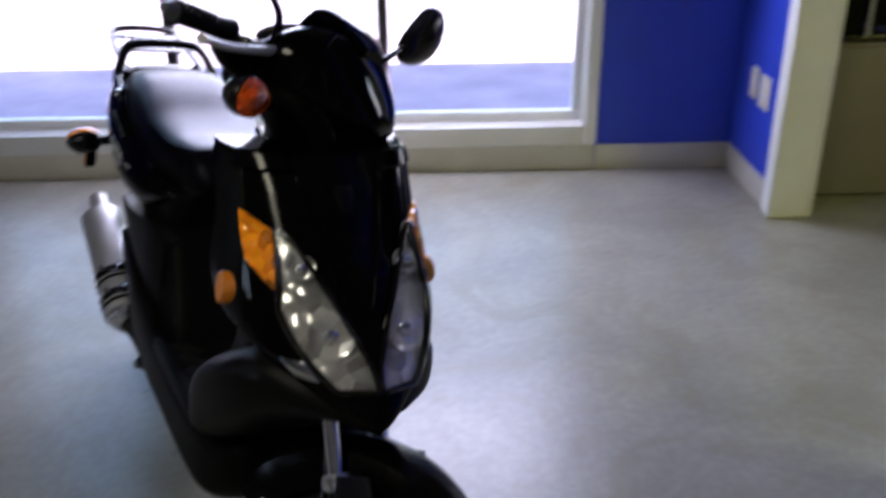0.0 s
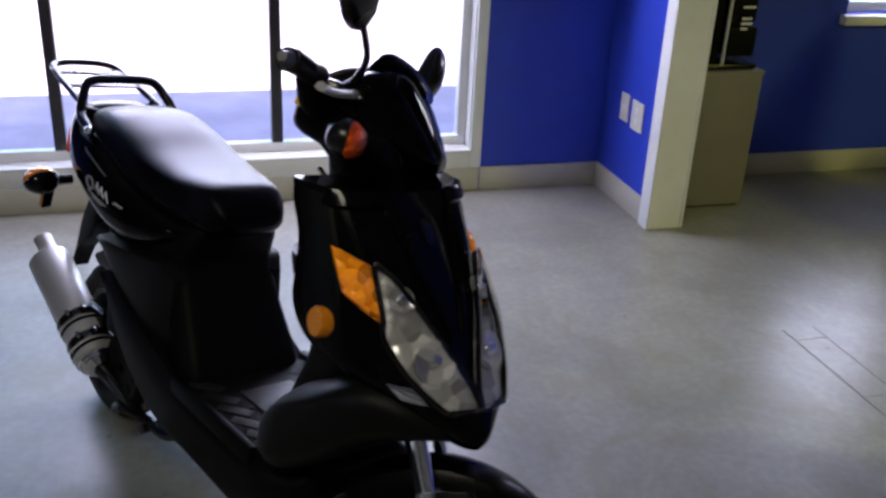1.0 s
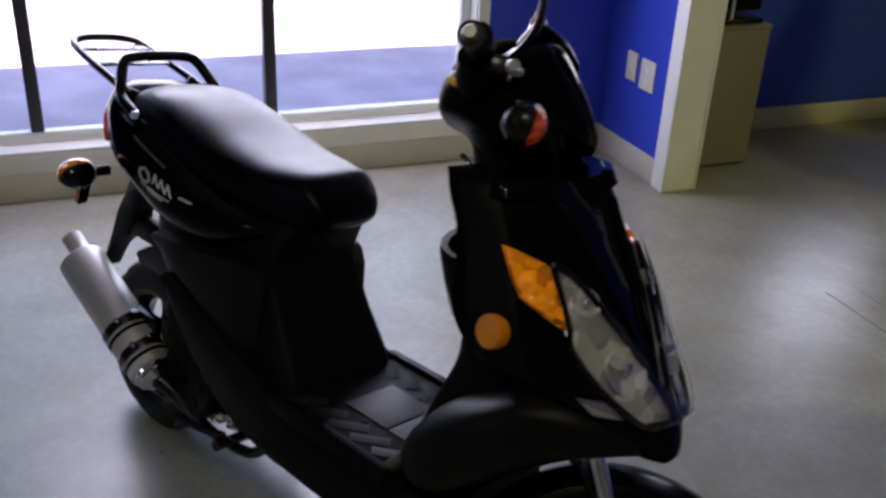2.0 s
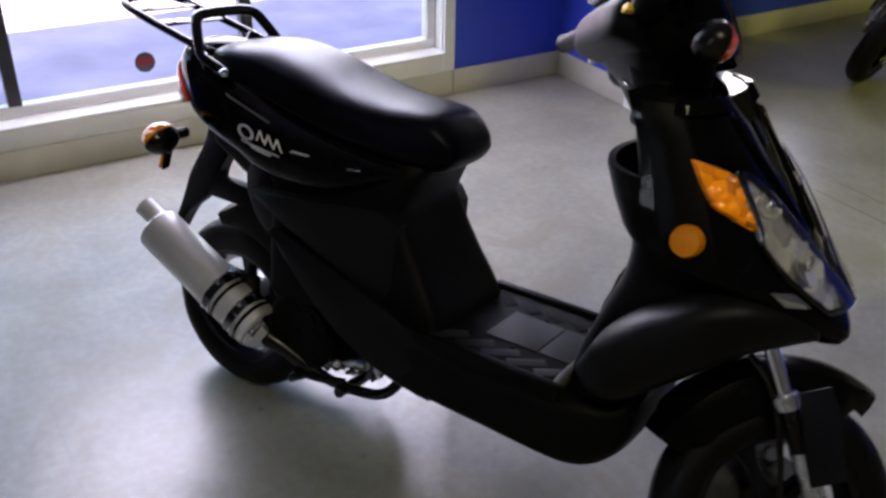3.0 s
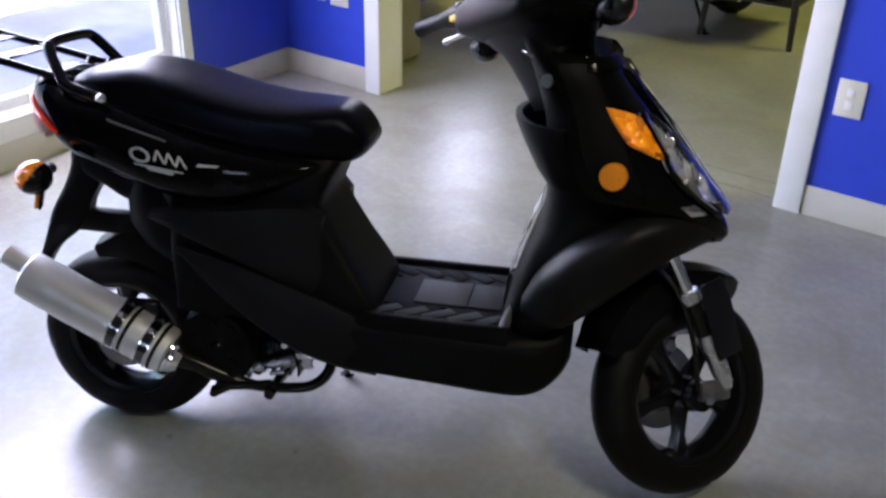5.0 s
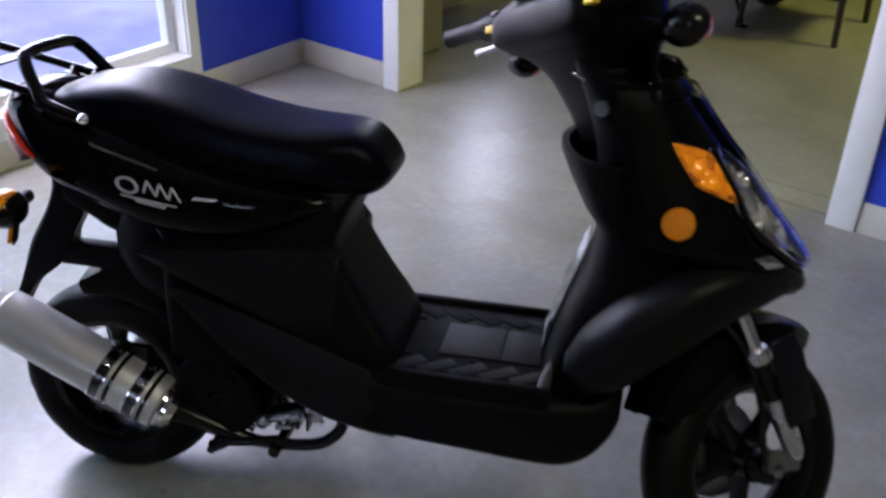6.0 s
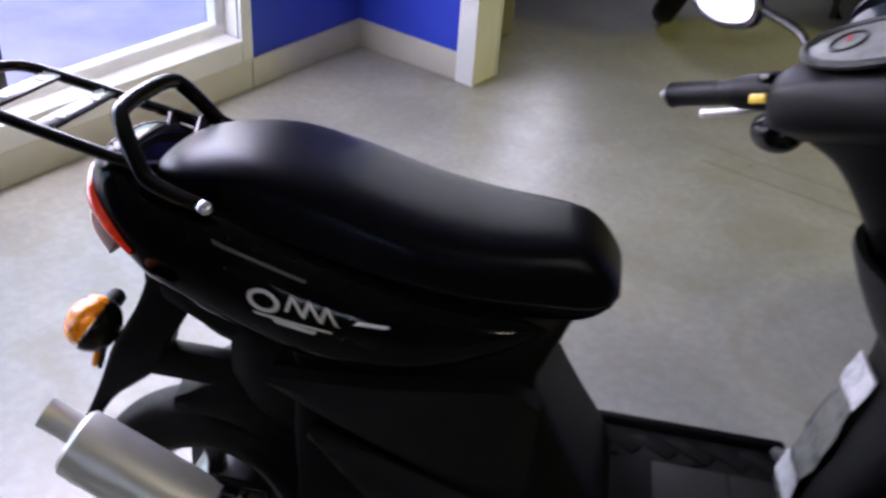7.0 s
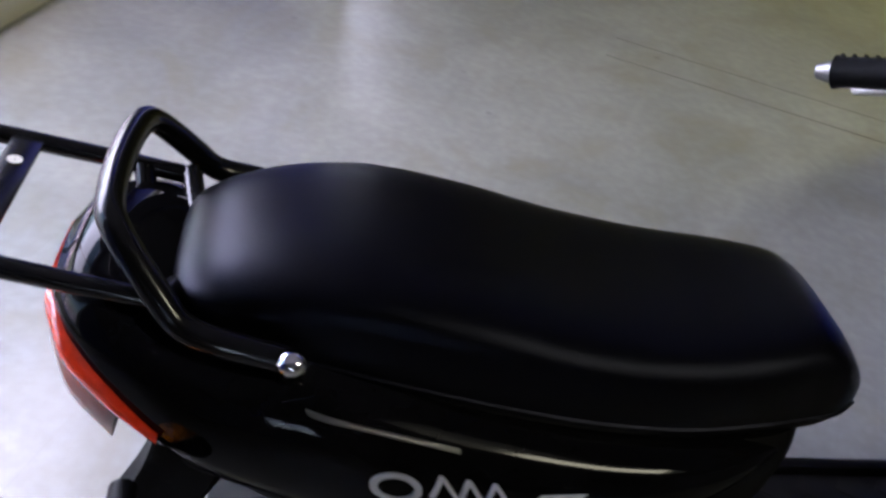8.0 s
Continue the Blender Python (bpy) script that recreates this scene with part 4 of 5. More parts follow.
    # inner rear mudguard over the wheel and the tail arm
    guard = bmesh.new()
    rings = []
    for i in range(17):
        deg = 20 + 80 * i / 16
        t = radians(deg)
        swell = float(np.interp(deg, [20, 50, 68, 84, 97, 110, 138], [0.0, 0.030, 0.060, 0.040, 0.008, 0.0, 0.0]))
        ring = []
        for y, lift in ((-0.062, -0.022), (-0.070, 0.0), (-0.066, swell), (-0.03, 0.010 + swell), (0.03, 0.010 + swell), (0.066, swell), (0.070, 0.0), (0.062, -0.022), (0.056, -0.006), (0.028, 0.004), (-0.028, 0.004), (-0.056, -0.006)):
            r = 0.225 + lift
            ring.append((RW[0] + r * math.cos(t), y, RW[2] + r * math.sin(t)))
        rings.append(ring)
    loft(rings, guard)
    part("rear_mudguard", guard, MATTE, root, "black inner mudguard hugging the rear wheel")
    arm = loft([[(x0, -0.064, z), (x0 + 0.010, -0.070, z), (x1 - 0.008, -0.070, z), (x1, -0.062, z), (x1 - 0.004, -0.026, z), (x0, -0.026, z)]
                for x0, x1, z in spline([(-0.066, 0.030, 0.665), (-0.078, -0.004, 0.61), (-0.094, -0.020, 0.569), (-0.116, -0.042, 0.530), (-0.132, -0.050, 0.500),
                                         (-0.144, -0.074, 0.465), (-0.154, -0.108, 0.436), (-0.164, -0.136, 0.410), (-0.190, -0.172, 0.350)], 3)])
    part("tail_mudguard", arm, MATTE, root, "black tail mudguard reaching down behind the wheel")

    part("mudguard_link", block(-0.082, 0.085, -0.066, -0.030, -0.025, 0.025, 0.010, m=Matrix.Translation((0.0, 0, 0.487))), MATTE, root)
    part("inner_panel", body_x([(0.05, 0.47, 0.62, 0.075, 3), (0.09, 0.43, 0.63, 0.095, 3), (0.15, 0.40, 0.63, 0.105, 3), (0.24, 0.38, 0.62, 0.105, 3)], k=4), MATTE, root, "dark inner panel over the engine")

    tray = body_x([(-0.085, 0.598, 0.640, 0.050, 4), (-0.045, 0.584, 0.650, 0.074, 4), (0.0, 0.562, 0.650, 0.078, 4), (0.05, 0.536, 0.650, 0.080, 4), (0.17, 0.525, 0.645, 0.085, 4)], k=4, n=28)
    part("undertray", tray, MATTE, root, "matte black tray under the tail cowl")

    # --- tail cowl, lamp, seat ---
    part("tail_cowl", body_x(COWL, k=6, n=44), GLOSS, root, "glossy black tail cowl")
    trim = skin(cowl_point, [(0.050, 0.736), (0.175, 0.702), (0.175, 0.699), (0.050, 0.732)], 0.0002, 0.0016, nu=30, nv=3)
    part("trim_line", trim, LINE, root, "thin silver trim line")
    lamp_rows = [(-0.148, 0.731, 0.776, 0.060, 2.4), (-0.130, 0.714, 0.770, 0.0945, 2.6), (-0.103, 0.700, 0.750, 0.1165, 2.6), (-0.076, 0.690, 0.724, 0.131, 2.4), (-0.054, 0.686, 0.702, 0.1395, 2.2)]
    lamp = loft([ring_x(r[0] - 0.004, r[1], r[2], r[3] + 0.004, e=r[4], n=36) for r in spline(lamp_rows, 5)])
    tl = part("tail_lamp", lamp, RED, root, "red tail lamp wrapping the tail")
    clear = loft([ring_x(r[0] - 0.007, r[1], r[1] + 0.016, r[3] + 0.003, e=2.4, n=28) for r in spline([(-0.145, 0.714, 0, 0.056), (-0.124, 0.695, 0, 0.094), (-0.088, 0.673, 0, 0.120)], 5)])
    part("clear_lens", clear, PLATE, tl, "clear lower strip of the tail lamp")
    seat = part("seat", body_x(seat_rows(), k=6, n=44), VINYL, root, "black vinyl dual seat with a stepped top")
    piping = [Vector((r[0], -(r[3] * 0.985), r[1] + (r[2] - r[1]) * 0.30)) for r in spline(seat_rows()[1:-1], 3)]
    part("piping", tube([tuple(p) for p in piping], 0.003, n=6, k=2), VINYL, seat)
    # silver badge: plain slanted bars over a swoosh
    def badge_arc(cx, cz, rx, rz, start, stop, width, n):
        bm = bmesh.new()
        rings = []
        for i in range(n + 1):
            a = radians(start + (stop - start) * i / n)
            ring = []
            for k, lift in ((1, 0.0004), (1, 0.0028), (1 - width / rz, 0.0028), (1 - width / rz, 0.0004)):
                x = cx + rx * k * math.cos(a)
                ring.append(cowl_point(x, cz + rz * k * math.sin(a) - 0.16 * (x - cx), lift))
            rings.append(ring)
        return loft(rings, bm)

    b0 = part("badge", badge_arc(0.126, 0.673, 0.021, 0.0145, 0, 360, 0.0042, 28), BADGE, root, "silver badge of plain bars over a swoosh")
    for i in range(6):
        x = 0.149 + 0.0110 * i
        z = 0.6845 - 0.0020 * i
        a, c = (0.0, 0.0100) if i % 2 else (0.0100, 0.0)   # up and down strokes of a zigzag
        part("badge_bar", skin(cowl_point, [(x + a, z), (x + a + 0.0050, z - 0.001), (x + c + 0.0090, z - 0.022), (x + c + 0.0040, z - 0.021)], 0.0005, 0.0022 + 0.0002 * (i % 2), nu=3, nv=4), BADGE, b0)
    part("badge_bar", skin(cowl_point, [(0.112, 0.6565), (0.214, 0.6455), (0.214, 0.6425), (0.116, 0.6525)], 0.0005, 0.0022, nu=12, nv=2), BADGE, b0)
    part("badge_bar", skin(cowl_point, [(0.138, 0.6500), (0.196, 0.6425), (0.192, 0.6380), (0.142, 0.6445)], 0.0005, 0.0022, nu=8, nv=2), BADGE, b0)

    # silver plate imitates a glint on the glossy flank
    part("flank_glint", skin(cowl_point, [(0.245, 0.664), (0.285, 0.663), (0.279, 0.659), (0.239, 0.659)], 0.0003, 0.002, nu=6, nv=2), BADGE, root, "small glint on the flank, made as a bright plate")

    # side turn signals of the tail, facing back
    for s in (-1, 1):
        signal(root, (-0.084, s * 0.190, 0.616), (0.10, s, 0.02), ahead=(-0.80, s * 0.14, 0.56), size=1.0, cut=0.003)
        at_tab = Matrix.Translation((-0.084, s * 0.176, 0.573)) @ Matrix.Rotation(s * radians(-20), 4, "Z") @ Matrix.Rotation(radians(12), 4, "Y")
        tab = block(-0.008, -0.0005, -0.013, 0.013, -0.024, 0.022, 0.003, m=at_tab)
        part("tab_backing", block(0.0, 0.006, -0.0145, 0.0145, -0.0255, 0.0235, 0.003, m=at_tab), BLACKMETAL, root)
        part("tab_reflector", tab, REFLECTOR, root, "small orange reflector hanging under the turn signal")

    # --- grab rail and luggage rack ---
    rail = tube([(0.037, -0.128, 0.768), (-0.01, -0.126, 0.780), (-0.040, -0.120, 0.790), (-0.060, -0.110, 0.814), (-0.086, -0.090, 0.848), (-0.096, -0.066, 0.858),
                 (-0.100, 0.0, 0.860), (-0.096, 0.066, 0.858), (-0.086, 0.090, 0.848), (-0.060, 0.110, 0.814), (-0.040, 0.120, 0.790), (-0.01, 0.126, 0.780), (0.037, 0.128, 0.768)], 0.0115, n=12, k=5)
    gr = part("grab_rail", rail, BLACKMETAL, root, "black tubular grab rail behind the seat")
    for s in (-1, 1):
        nut = ball((0.041, s * 0.134, 0.770), 0.0125, 0.0115, 0.0105)
        part("rail_bolt", nut, CHROME, gr, "chrome rail bolt")
    rack = tube([(-0.050, -0.096, 0.792), (-0.15, -0.094, 0.812), (-0.25, -0.090, 0.832), (-0.315, -0.080, 0.846), (-0.338, -0.045, 0.851), (-0.342, 0.0, 0.852),
                 (-0.338, 0.045, 0.851), (-0.315, 0.080, 0.846), (-0.25, 0.090, 0.832), (-0.15, 0.094, 0.812), (-0.050, 0.096, 0.792)], 0.0085, n=10, k=5)
    rk = part("luggage_rack", rack, BLACKMETAL, root, "black tubular luggage rack over the tail")
    for x, z in ((-0.195, 0.824), (-0.275, 0.840)):
        bar = block(-0.013, 0.013, -0.095, 0.095, -0.0025, 0.0025, 0.001, m=Matrix.Translation((x, 0, z)) @ Matrix.Rotation(radians(11), 4, "Y"))
        cb = part("cross_bar", bar, BLACKMETAL, rk)
        for y in (-0.045, 0.045):
            hole = turned([(0.001, 0), (0.0065, 0), (0.0065, 0.0008), (0.001, 0.0008)], (0, 0, 0), "z", 14)
            hole.transform(Matrix.Translation((x, y, z + 0.0030)) @ Matrix.Rotation(radians(11), 4, "Y"))
            part("slot", hole, PLATE, cb, "pale slot through the bar")
    for s in (-1, 1):
        part("rack_leg", tube([(-0.10, s * 0.092, 0.802), (-0.095, s * 0.070, 0.785)], 0.010, n=10, smooth=False), BLACKMETAL, rk)
        part("rack_brace", tube([(-0.060, s * 0.100, 0.796), (-0.050, s * 0.055, 0.780)], 0.010, n=10, smooth=False), BLACKMETAL, rk)

    # --- body under the seat, floorboard, skirts ---
    under = body_z([(0.34, 0.16, 0.600, 0.138, 10), (0.38, 0.16, 0.592, 0.138, 10), (0.42, 0.155, 0.572, 0.134, 10), (0.48, 0.15, 0.530, 0.126, 10), (0.55, 0.15, 0.486, 0.120, 10),
                    (0.585, 0.13, 0.470, 0.119, 9), (0.62, 0.11, 0.482, 0.117, 8), (0.65, 0.10, 0.496, 0.114, 7), (0.675, 0.08, 0.508, 0.104, 5)], k=4, n=60)
    part("seat_pedestal", under, MATTE, root, "matte black panel under the seat")
    flank = lambda s: loft([[(x, s * y, z) for y, z in ((yo - 0.03, zt - 0.006), (yo - 0.008, zt), (yo, zt - 0.012), (yo + 0.003, (zl + zt) / 2), (yo, zl + 0.012), (yo - 0.012, zl), (yo - 0.03, zl + 0.004))]
                             for x, zl, zt, yo in spline([(0.185, 0.470, 0.484, 0.152), (0.23, 0.425, 0.476, 0.158), (0.30, 0.368, 0.462, 0.164), (0.38, 0.315, 0.440, 0.168), (0.46, 0.278, 0.415, 0.169), (0.54, 0.258, 0.385, 0.168), (0.60, 0.25, 0.365, 0.166)], 4)])
    for s in (-1, 1):
        part("side_panel", flank(s), WING, root, "sweeping matte side panel")
        upper = loft([[(x, s * y, z) for y, z in ((yo - 0.03, zt), (yo, zt - 0.004), (yo + 0.006, (zl + zt) / 2), (yo, zl + 0.003), (yo - 0.03, zl))]
                      for x, zl, zt, yo in spline([(0.12, 0.532, 0.548, 0.134), (0.20, 0.505, 0.560, 0.146), (0.30, 0.470, 0.575, 0.152), (0.40, 0.430, 0.590, 0.150), (0.445, 0.408, 0.59, 0.142), (0.478, 0.40, 0.565, 0.128)], 4)])
        part("seat_flank", upper, WING, root, "charcoal plastic flank panel")
    tub = body_x([(0.44, 0.264, 0.372, 0.155, 5), (0.52, 0.254, 0.380, 0.168, 6), (0.62, 0.247, 0.376, 0.171, 6), (0.72, 0.242, 0.372, 0.171, 6), (0.82, 0.235, 0.370, 0.170, 6), (0.89, 0.229, 0.378, 0.165, 5),
                  (0.935, 0.238, 0.385, 0.152, 4), (0.968, 0.268, 0.395, 0.135, 3.4), (0.985, 0.30, 0.385, 0.110, 3)], k=5, n=44)
    part("floor_tub", tub, MATTE, root, "matte black floor tub with rounded skirts")
    part("floorboard", block(0.575, 0.865, -0.146, 0.146, 0.366, 0.3795, 0.004), MATRUB, root, "black textured floorboard")
    part("floor_hatch", block(0.655, 0.765, -0.062, 0.062, 0.3805, 0.3835, 0.0012), GRILL, root, "grey ribbed hatch in the floorboard")
    part("floor_hatch", block(0.768, 0.845, -0.062, 0.062, 0.3805, 0.3830, 0.0012), TREAD, root)
    for s in (-1, 1):
        for i in range(5):
            mm = Matrix.Translation((0.605 + 0.055 * i, s * 0.108, 0.3812)) @ Matrix.Rotation(s * radians(-38), 4, "Z")
            # right-hand pads lighter than the left-hand ones
            part("tread_strip", block(-0.036, 0.036, -0.0142, 0.0142, -0.002, 0.0002, 0.0008, m=mm), TREAD if s < 0 else MATRUB, root)
        for x in (0.60, 0.72, 0.84):
            part("floor_bolt", cone((x, s * 0.072, 0.3795), (x, s * 0.072, 0.3825), 0.006, n=8), MATTE, root)

    for s in (-1, 1):
        part("floor_rim", block(0.555, 0.862, min(s * 0.1465, s * 0.166), max(s * 0.1465, s * 0.166), 0.352, 0.391, 0.006), MATTE, root, "raised black rim along the floorboard")
    for s in (-1, 1):
        strip = tube([(0.848, s * 0.150, 0.378), (0.853, s * 0.120, 0.390), (0.862, s * 0.098, 0.410)], [0.010, 0.011, 0.008], n=10)
        part("kick_strip", strip, STRIP, root, "grey rubber strip at the front of the floor")

    # --- leg shield, pocket, column ---
    inner = body_z([(0.33, 0.835, 0.955, 0.128, 3.4), (0.38, 0.840, 0.965, 0.132, 3.4), (0.45, 0.856, 0.99, 0.132, 3.2), (0.53, 0.880, 1.03, 0.128, 3.2), (0.60, 0.902, 1.07, 0.125, 3.0), (0.66, 0.905, 1.09, 0.132, 3.0), (0.70, 0.895, 1.08, 0.135, 3.0)], k=4, n=40)
    part("leg_shield", inner, MATTE, root, "matte black inner leg shield")
    def film_at(u, v, lift):
        z = 0.372 + 0.246 * u
        x = float(np.interp(z, (0.33, 0.38, 0.45, 0.53, 0.60, 0.66), (0.835, 0.840, 0.856, 0.880, 0.902, 0.905)))
        fold = 0.5 + 0.5 * math.sin(19 * u + 2.5 * v) * math.cos(7 * u - 5 * v + 0.8)
        bulge = math.sin(math.pi * min(1, max(0, u))) ** 0.5
        return Vector((x - 0.002 - lift - 0.011 * bulge * (0.35 + 0.65 * fold), -0.012 + 0.082 * v + 0.006 * math.sin(9 * u), z))

    def film_patch(u0, u1, v0, v1, lift, thick, nu, nv):
        rings = []
        for i in range(nu + 1):
            u = u0 + (u1 - u0) * i / nu
            vs = [v0 + (v1 - v0) * k / nv for k in range(nv + 1)]
            rings.append([film_at(u, v, lift + thick) for v in vs] + [film_at(u, v, lift) for v in reversed(vs)])
        return loft(rings)

    film = part("packing_film", film_patch(0, 1, 0, 1, 0, 0.0012, 28, 8), FILM, root, "creased grey packing film on the leg shield")
    # tape lightened to stand in for glints on the film's creases
    part("tape", film_patch(0.80, 0.99, -0.05, 1.05, 0.0014, 0.0008, 8, 8), TAPE, film, "shiny tape strip, lightened for the film's bright creases")
    part("tape", film_patch(0.10, 0.27, -0.05, 1.05, 0.0014, 0.0008, 8, 8), TAPE, film, "shiny tape strip, lightened for the film's bright creases")
    pocket = loft([ring_z(*r, n=40) for r in ((0.655, 0.905, 1.03, 0.120, 2.4), (0.69, 0.878, 1.03, 0.145, 2.1), (0.74, 0.850, 1.03, 0.155, 2.0), (0.775, 0.834, 1.03, 0.158, 2.0), (0.787, 0.833, 1.03, 0.157, 2.0),
                                              (0.787, 0.845, 1.02, 0.147, 2.0), (0.74, 0.862, 1.02, 0.142, 2.0), (0.70, 0.89, 1.02, 0.125, 2.1))])
    part("glove_pocket", pocket, MATTE, root, "open black glove pocket behind the shield")
    col = body_z([(0.70, 0.90, 1.03, 0.115, 3), (0.78, 0.893, 1.02, 0.118, 3), (0.84, 0.875, 1.0, 0.110, 3), (0.88, 0.858, 0.98, 0.086, 3), (0.92, 0.838, 0.945, 0.070, 3), (0.96, 0.815, 0.91, 0.064, 3)], k=4, n=32)
    part("steering_column", col, MATTE, root, "matte black steering column cover")
    key = cone((0.898, -0.080, 0.858), (0.892, -0.107, 0.864), 0.012, n=20)
    part("ignition_lock", key, CASE, root, "chrome ignition lock")
    part("column_clip", block(-0.012, 0.012, -0.004, 0.004, -0.003, 0.003, 0.001, m=Matrix.Translation((0.852, -0.071, 0.905)) @ Matrix.Rotation(radians(25), 4, "Y")), CHROME, root)

    # --- front shield with its lamps ---
    rows = SHIELD_FINE
    rings = []
    for z, front, back, half, e in rows:
        ring = []
        for i in range(41):
            a = math.pi * (i / 40 - 0.5)
            ring.append((back + (front - back) * abs(math.cos(a)) ** (2 / e), half * power(math.sin(a), 2 / e), z))
        ring += [(back + 0.003, half * 0.94, z), (back + 0.012, half * 0.45, z), (back + 0.012, -half * 0.45, z), (back + 0.003, -half * 0.94, z)]
        rings.append(ring)
    shield = loft(rings)
    fs = part("front_shield", shield, GLOSS, root, "glossy black front shield with a pointed nose")
    for s in (-1, 1):
        ear = skin(shield_point, [(0.892, s * 0.42), (0.918, s * 0.50), (0.918, s * 0.88), (0.885, s * 0.93)], -0.003, 0.013, nu=8, nv=10)
        part("shield_ear", ear, GLOSS, fs)
        rib = skin(shield_point, [(0.905, s * 0.40), (0.905, s * 0.48), (0.70, s * 0.07), (0.70, s * 0.02)], -0.002, 0.011, nu=5, nv=26)
        part("shield_rib", rib, GLOSS, fs, "raised glossy rib")
        q = [(0.832, s * 0.905), (0.812, s * 0.67), (0.736, s * 0.665), (0.768, s * 0.875)]
        al = skin(shield_point, q, 0.001, 0.008, bow=(0.05, 0.0, 0.1, 0.05))
        part("amber_lens", al, AMBER, root, "orange turn signal lens beside the headlamp")
        qh = [(0.812, s * 0.655), (0.622, s * 0.035), (0.624, s * 0.41), (0.738, s * 0.662)]
        bowl = skin(shield_point, qh, 0.0006, 0.002, bow=(0.75, 0.0, 0.7, 0.0), nu=22, nv=14)
        hl = part("headlamp", bowl, FACET, root, "clear twin headlamp over a chrome reflector")
        for zz, ff, k in ((0.688, 0.34, 1.15), (0.770, 0.50, 0.72)):
            base = shield_point(zz, s * ff, 0.0)
            way = (shield_point(zz, s * ff, 0.01) - base).normalized()
            dish = turned_along(base, way, [(0.003 * k, 0.0035), (0.014 * k, 0.0030), (0.024 * k, 0.0055), (0.029 * k, 0.0085), (0.031 * k, 0.0085), (0.031 * k, 0.001), (0.003 * k, 0.001)], 28)
            part("reflector_bowl", dish, FACET, hl, "round chrome reflector bowl")
            part("bulb", ball(base + way * 0.0075, 0.0065, 0.010 * k + 0.002, 0.010 * k + 0.002), CHROME, hl, "bright bulb shield")
        lens = skin(shield_point, qh, 0.016, 0.003, bow=(0.75, 0.0, 0.7, 0.0), nu=22, nv=14)
        ln = part("headlamp_lens", lens, CLEAR, hl, "clear headlamp lens")
        ln.visible_shadow = False
        rim = bmesh.new()
        path = []
        c4 = [Vector((*p, 0)) for p in qh]
        cm = (c4[0] + c4[1] + c4[2] + c4[3]) / 4
        for i, bw in zip(range(4), (0.75, 0.0, 0.7, 0.0)):
            for t in (0, 0.25, 0.5, 0.75):
                p = c4[i].lerp(c4[(i + 1) % 4], t)
                p = p + (p - cm) * bw * 4 * t * (1 - t)
                path.append(tuple(shield_point(p.x, p.y, 0.008)))
        path.append(path[0])
        tube(path, 0.005, n=6, k=2, bm=rim)
        part("headlamp_rim", rim, BLACKMETAL, hl)
        seat_at = shield_point(0.714, s * 0.966, 0.0)
        facing = (shield_point(0.714, s * 0.966, 0.01) - seat_at).normalized()
        facing = (facing * 0.3 + Vector((-0.18, s * 1.0, 0.12))).normalized()
        rf = turned_along(seat_at, facing, [(0.001, -0.018), (0.0255, -0.018), (0.0255, 0.010), (0.023, 0.014), (0.001, 0.015)], 28)
        part("side_reflector", rf, REFLECTOR, root, "round orange side reflector")
        # chrome plate imitates a highlight below the headlamp
        part("shield_glint", skin(shield_point, [(0.655, s * 0.80), (0.655, s * 0.62), (0.632, s * 0.60), (0.634, s * 0.80)], 0.0008, 0.002, nu=6, nv=4), CHROME, root, "bright highlight on the shield, made as a chrome plate")
    for s in (-1, 1):
        side_skin = skin(shield_point, [(0.905, s * 0.85), (0.905, s * 0.996), (0.665, s * 0.996), (0.680, s * 0.915)], 0.0004, 0.0024, nu=8, nv=14)
        part("shield_side", side_skin, MATTE, fs, "matte black side of the shield")
    emblem = skin(shield_point, [(0.875, -0.10), (0.875, 0.10), (0.845, 0.06), (0.845, -0.06)], 0.001, 0.003, nu=6, nv=6, bow=(0.2, 0.1, 0.2, 0.1))
    part("emblem", emblem, BLACKMETAL, root, "dark emblem of plain shape")

    # lower wings round the front wheel
    wing = body_x([(0.880, 0.412, 0.452, 0.152, 3.0), (0.910, 0.392, 0.514, 0.184, 3.4), (0.96, 0.392, 0.568, 0.200, 3.8), (1.02, 0.436, 0.606, 0.194, 3.8), (1.08, 0.485, 0.638, 0.178, 3.8), (1.14, 0.530, 0.646, 0.148, 3.4), (1.19, 0.553, 0.628, 0.110, 2.8), (1.228, 0.565, 0.600, 0.062, 2.2)], k=5, n=48)
    part("lower_wing", wing, WING, root, "charcoal plastic wing under the front shield")

    # --- everything that turns with the bars ---
    m = TURN
    wheel("front_wheel", FW, 0.216, 0.048, root, m, disc=0.062, turn=0.9)
    ax = AXIS
    for s in (-1, 1):
        # upper tube runs parallel to the steering axis, lower leg ends ahead of the axle
        low = Vector((FW[0] + 0.056, s * 0.090, FW[2] + 0.002))
        top = low - ax * 0.46
        joint = low - ax * 0.235
        part("fork_tube", cone(joint, top, 0.0125, n=18), CHROME, root, "chrome fork tube", m)
        collar = turned_along(joint, -ax, [(0.0, -0.012), (0.021, -0.012), (0.0235, 0.0), (0.021, 0.012), (0.0, 0.014)], 20)
        part("fork_collar", collar, CASTING, root, "cast fork collar", m)
        part("fork_sleeve", tube([joint, low - ax * 0.145], [0.0175, 0.0185], n=18, smooth=False), BLACKMETAL, root, "black upper fork sleeve", m)
        part("fork_leg", tube([low - ax * 0.147, low - ax * 0.06, low - ax * 0.035, low - ax * 0.018], [0.0195, 0.0190, 0.0165, 0.010], n=18, smooth=False), CASTING, root, "silver lower fork leg", m)
        part("axle_nut", cone((FW[0], s * 0.075, FW[2]), (FW[0], s * 0.094, FW[2]), 0.014, n=6), CHROME, root, "", m)
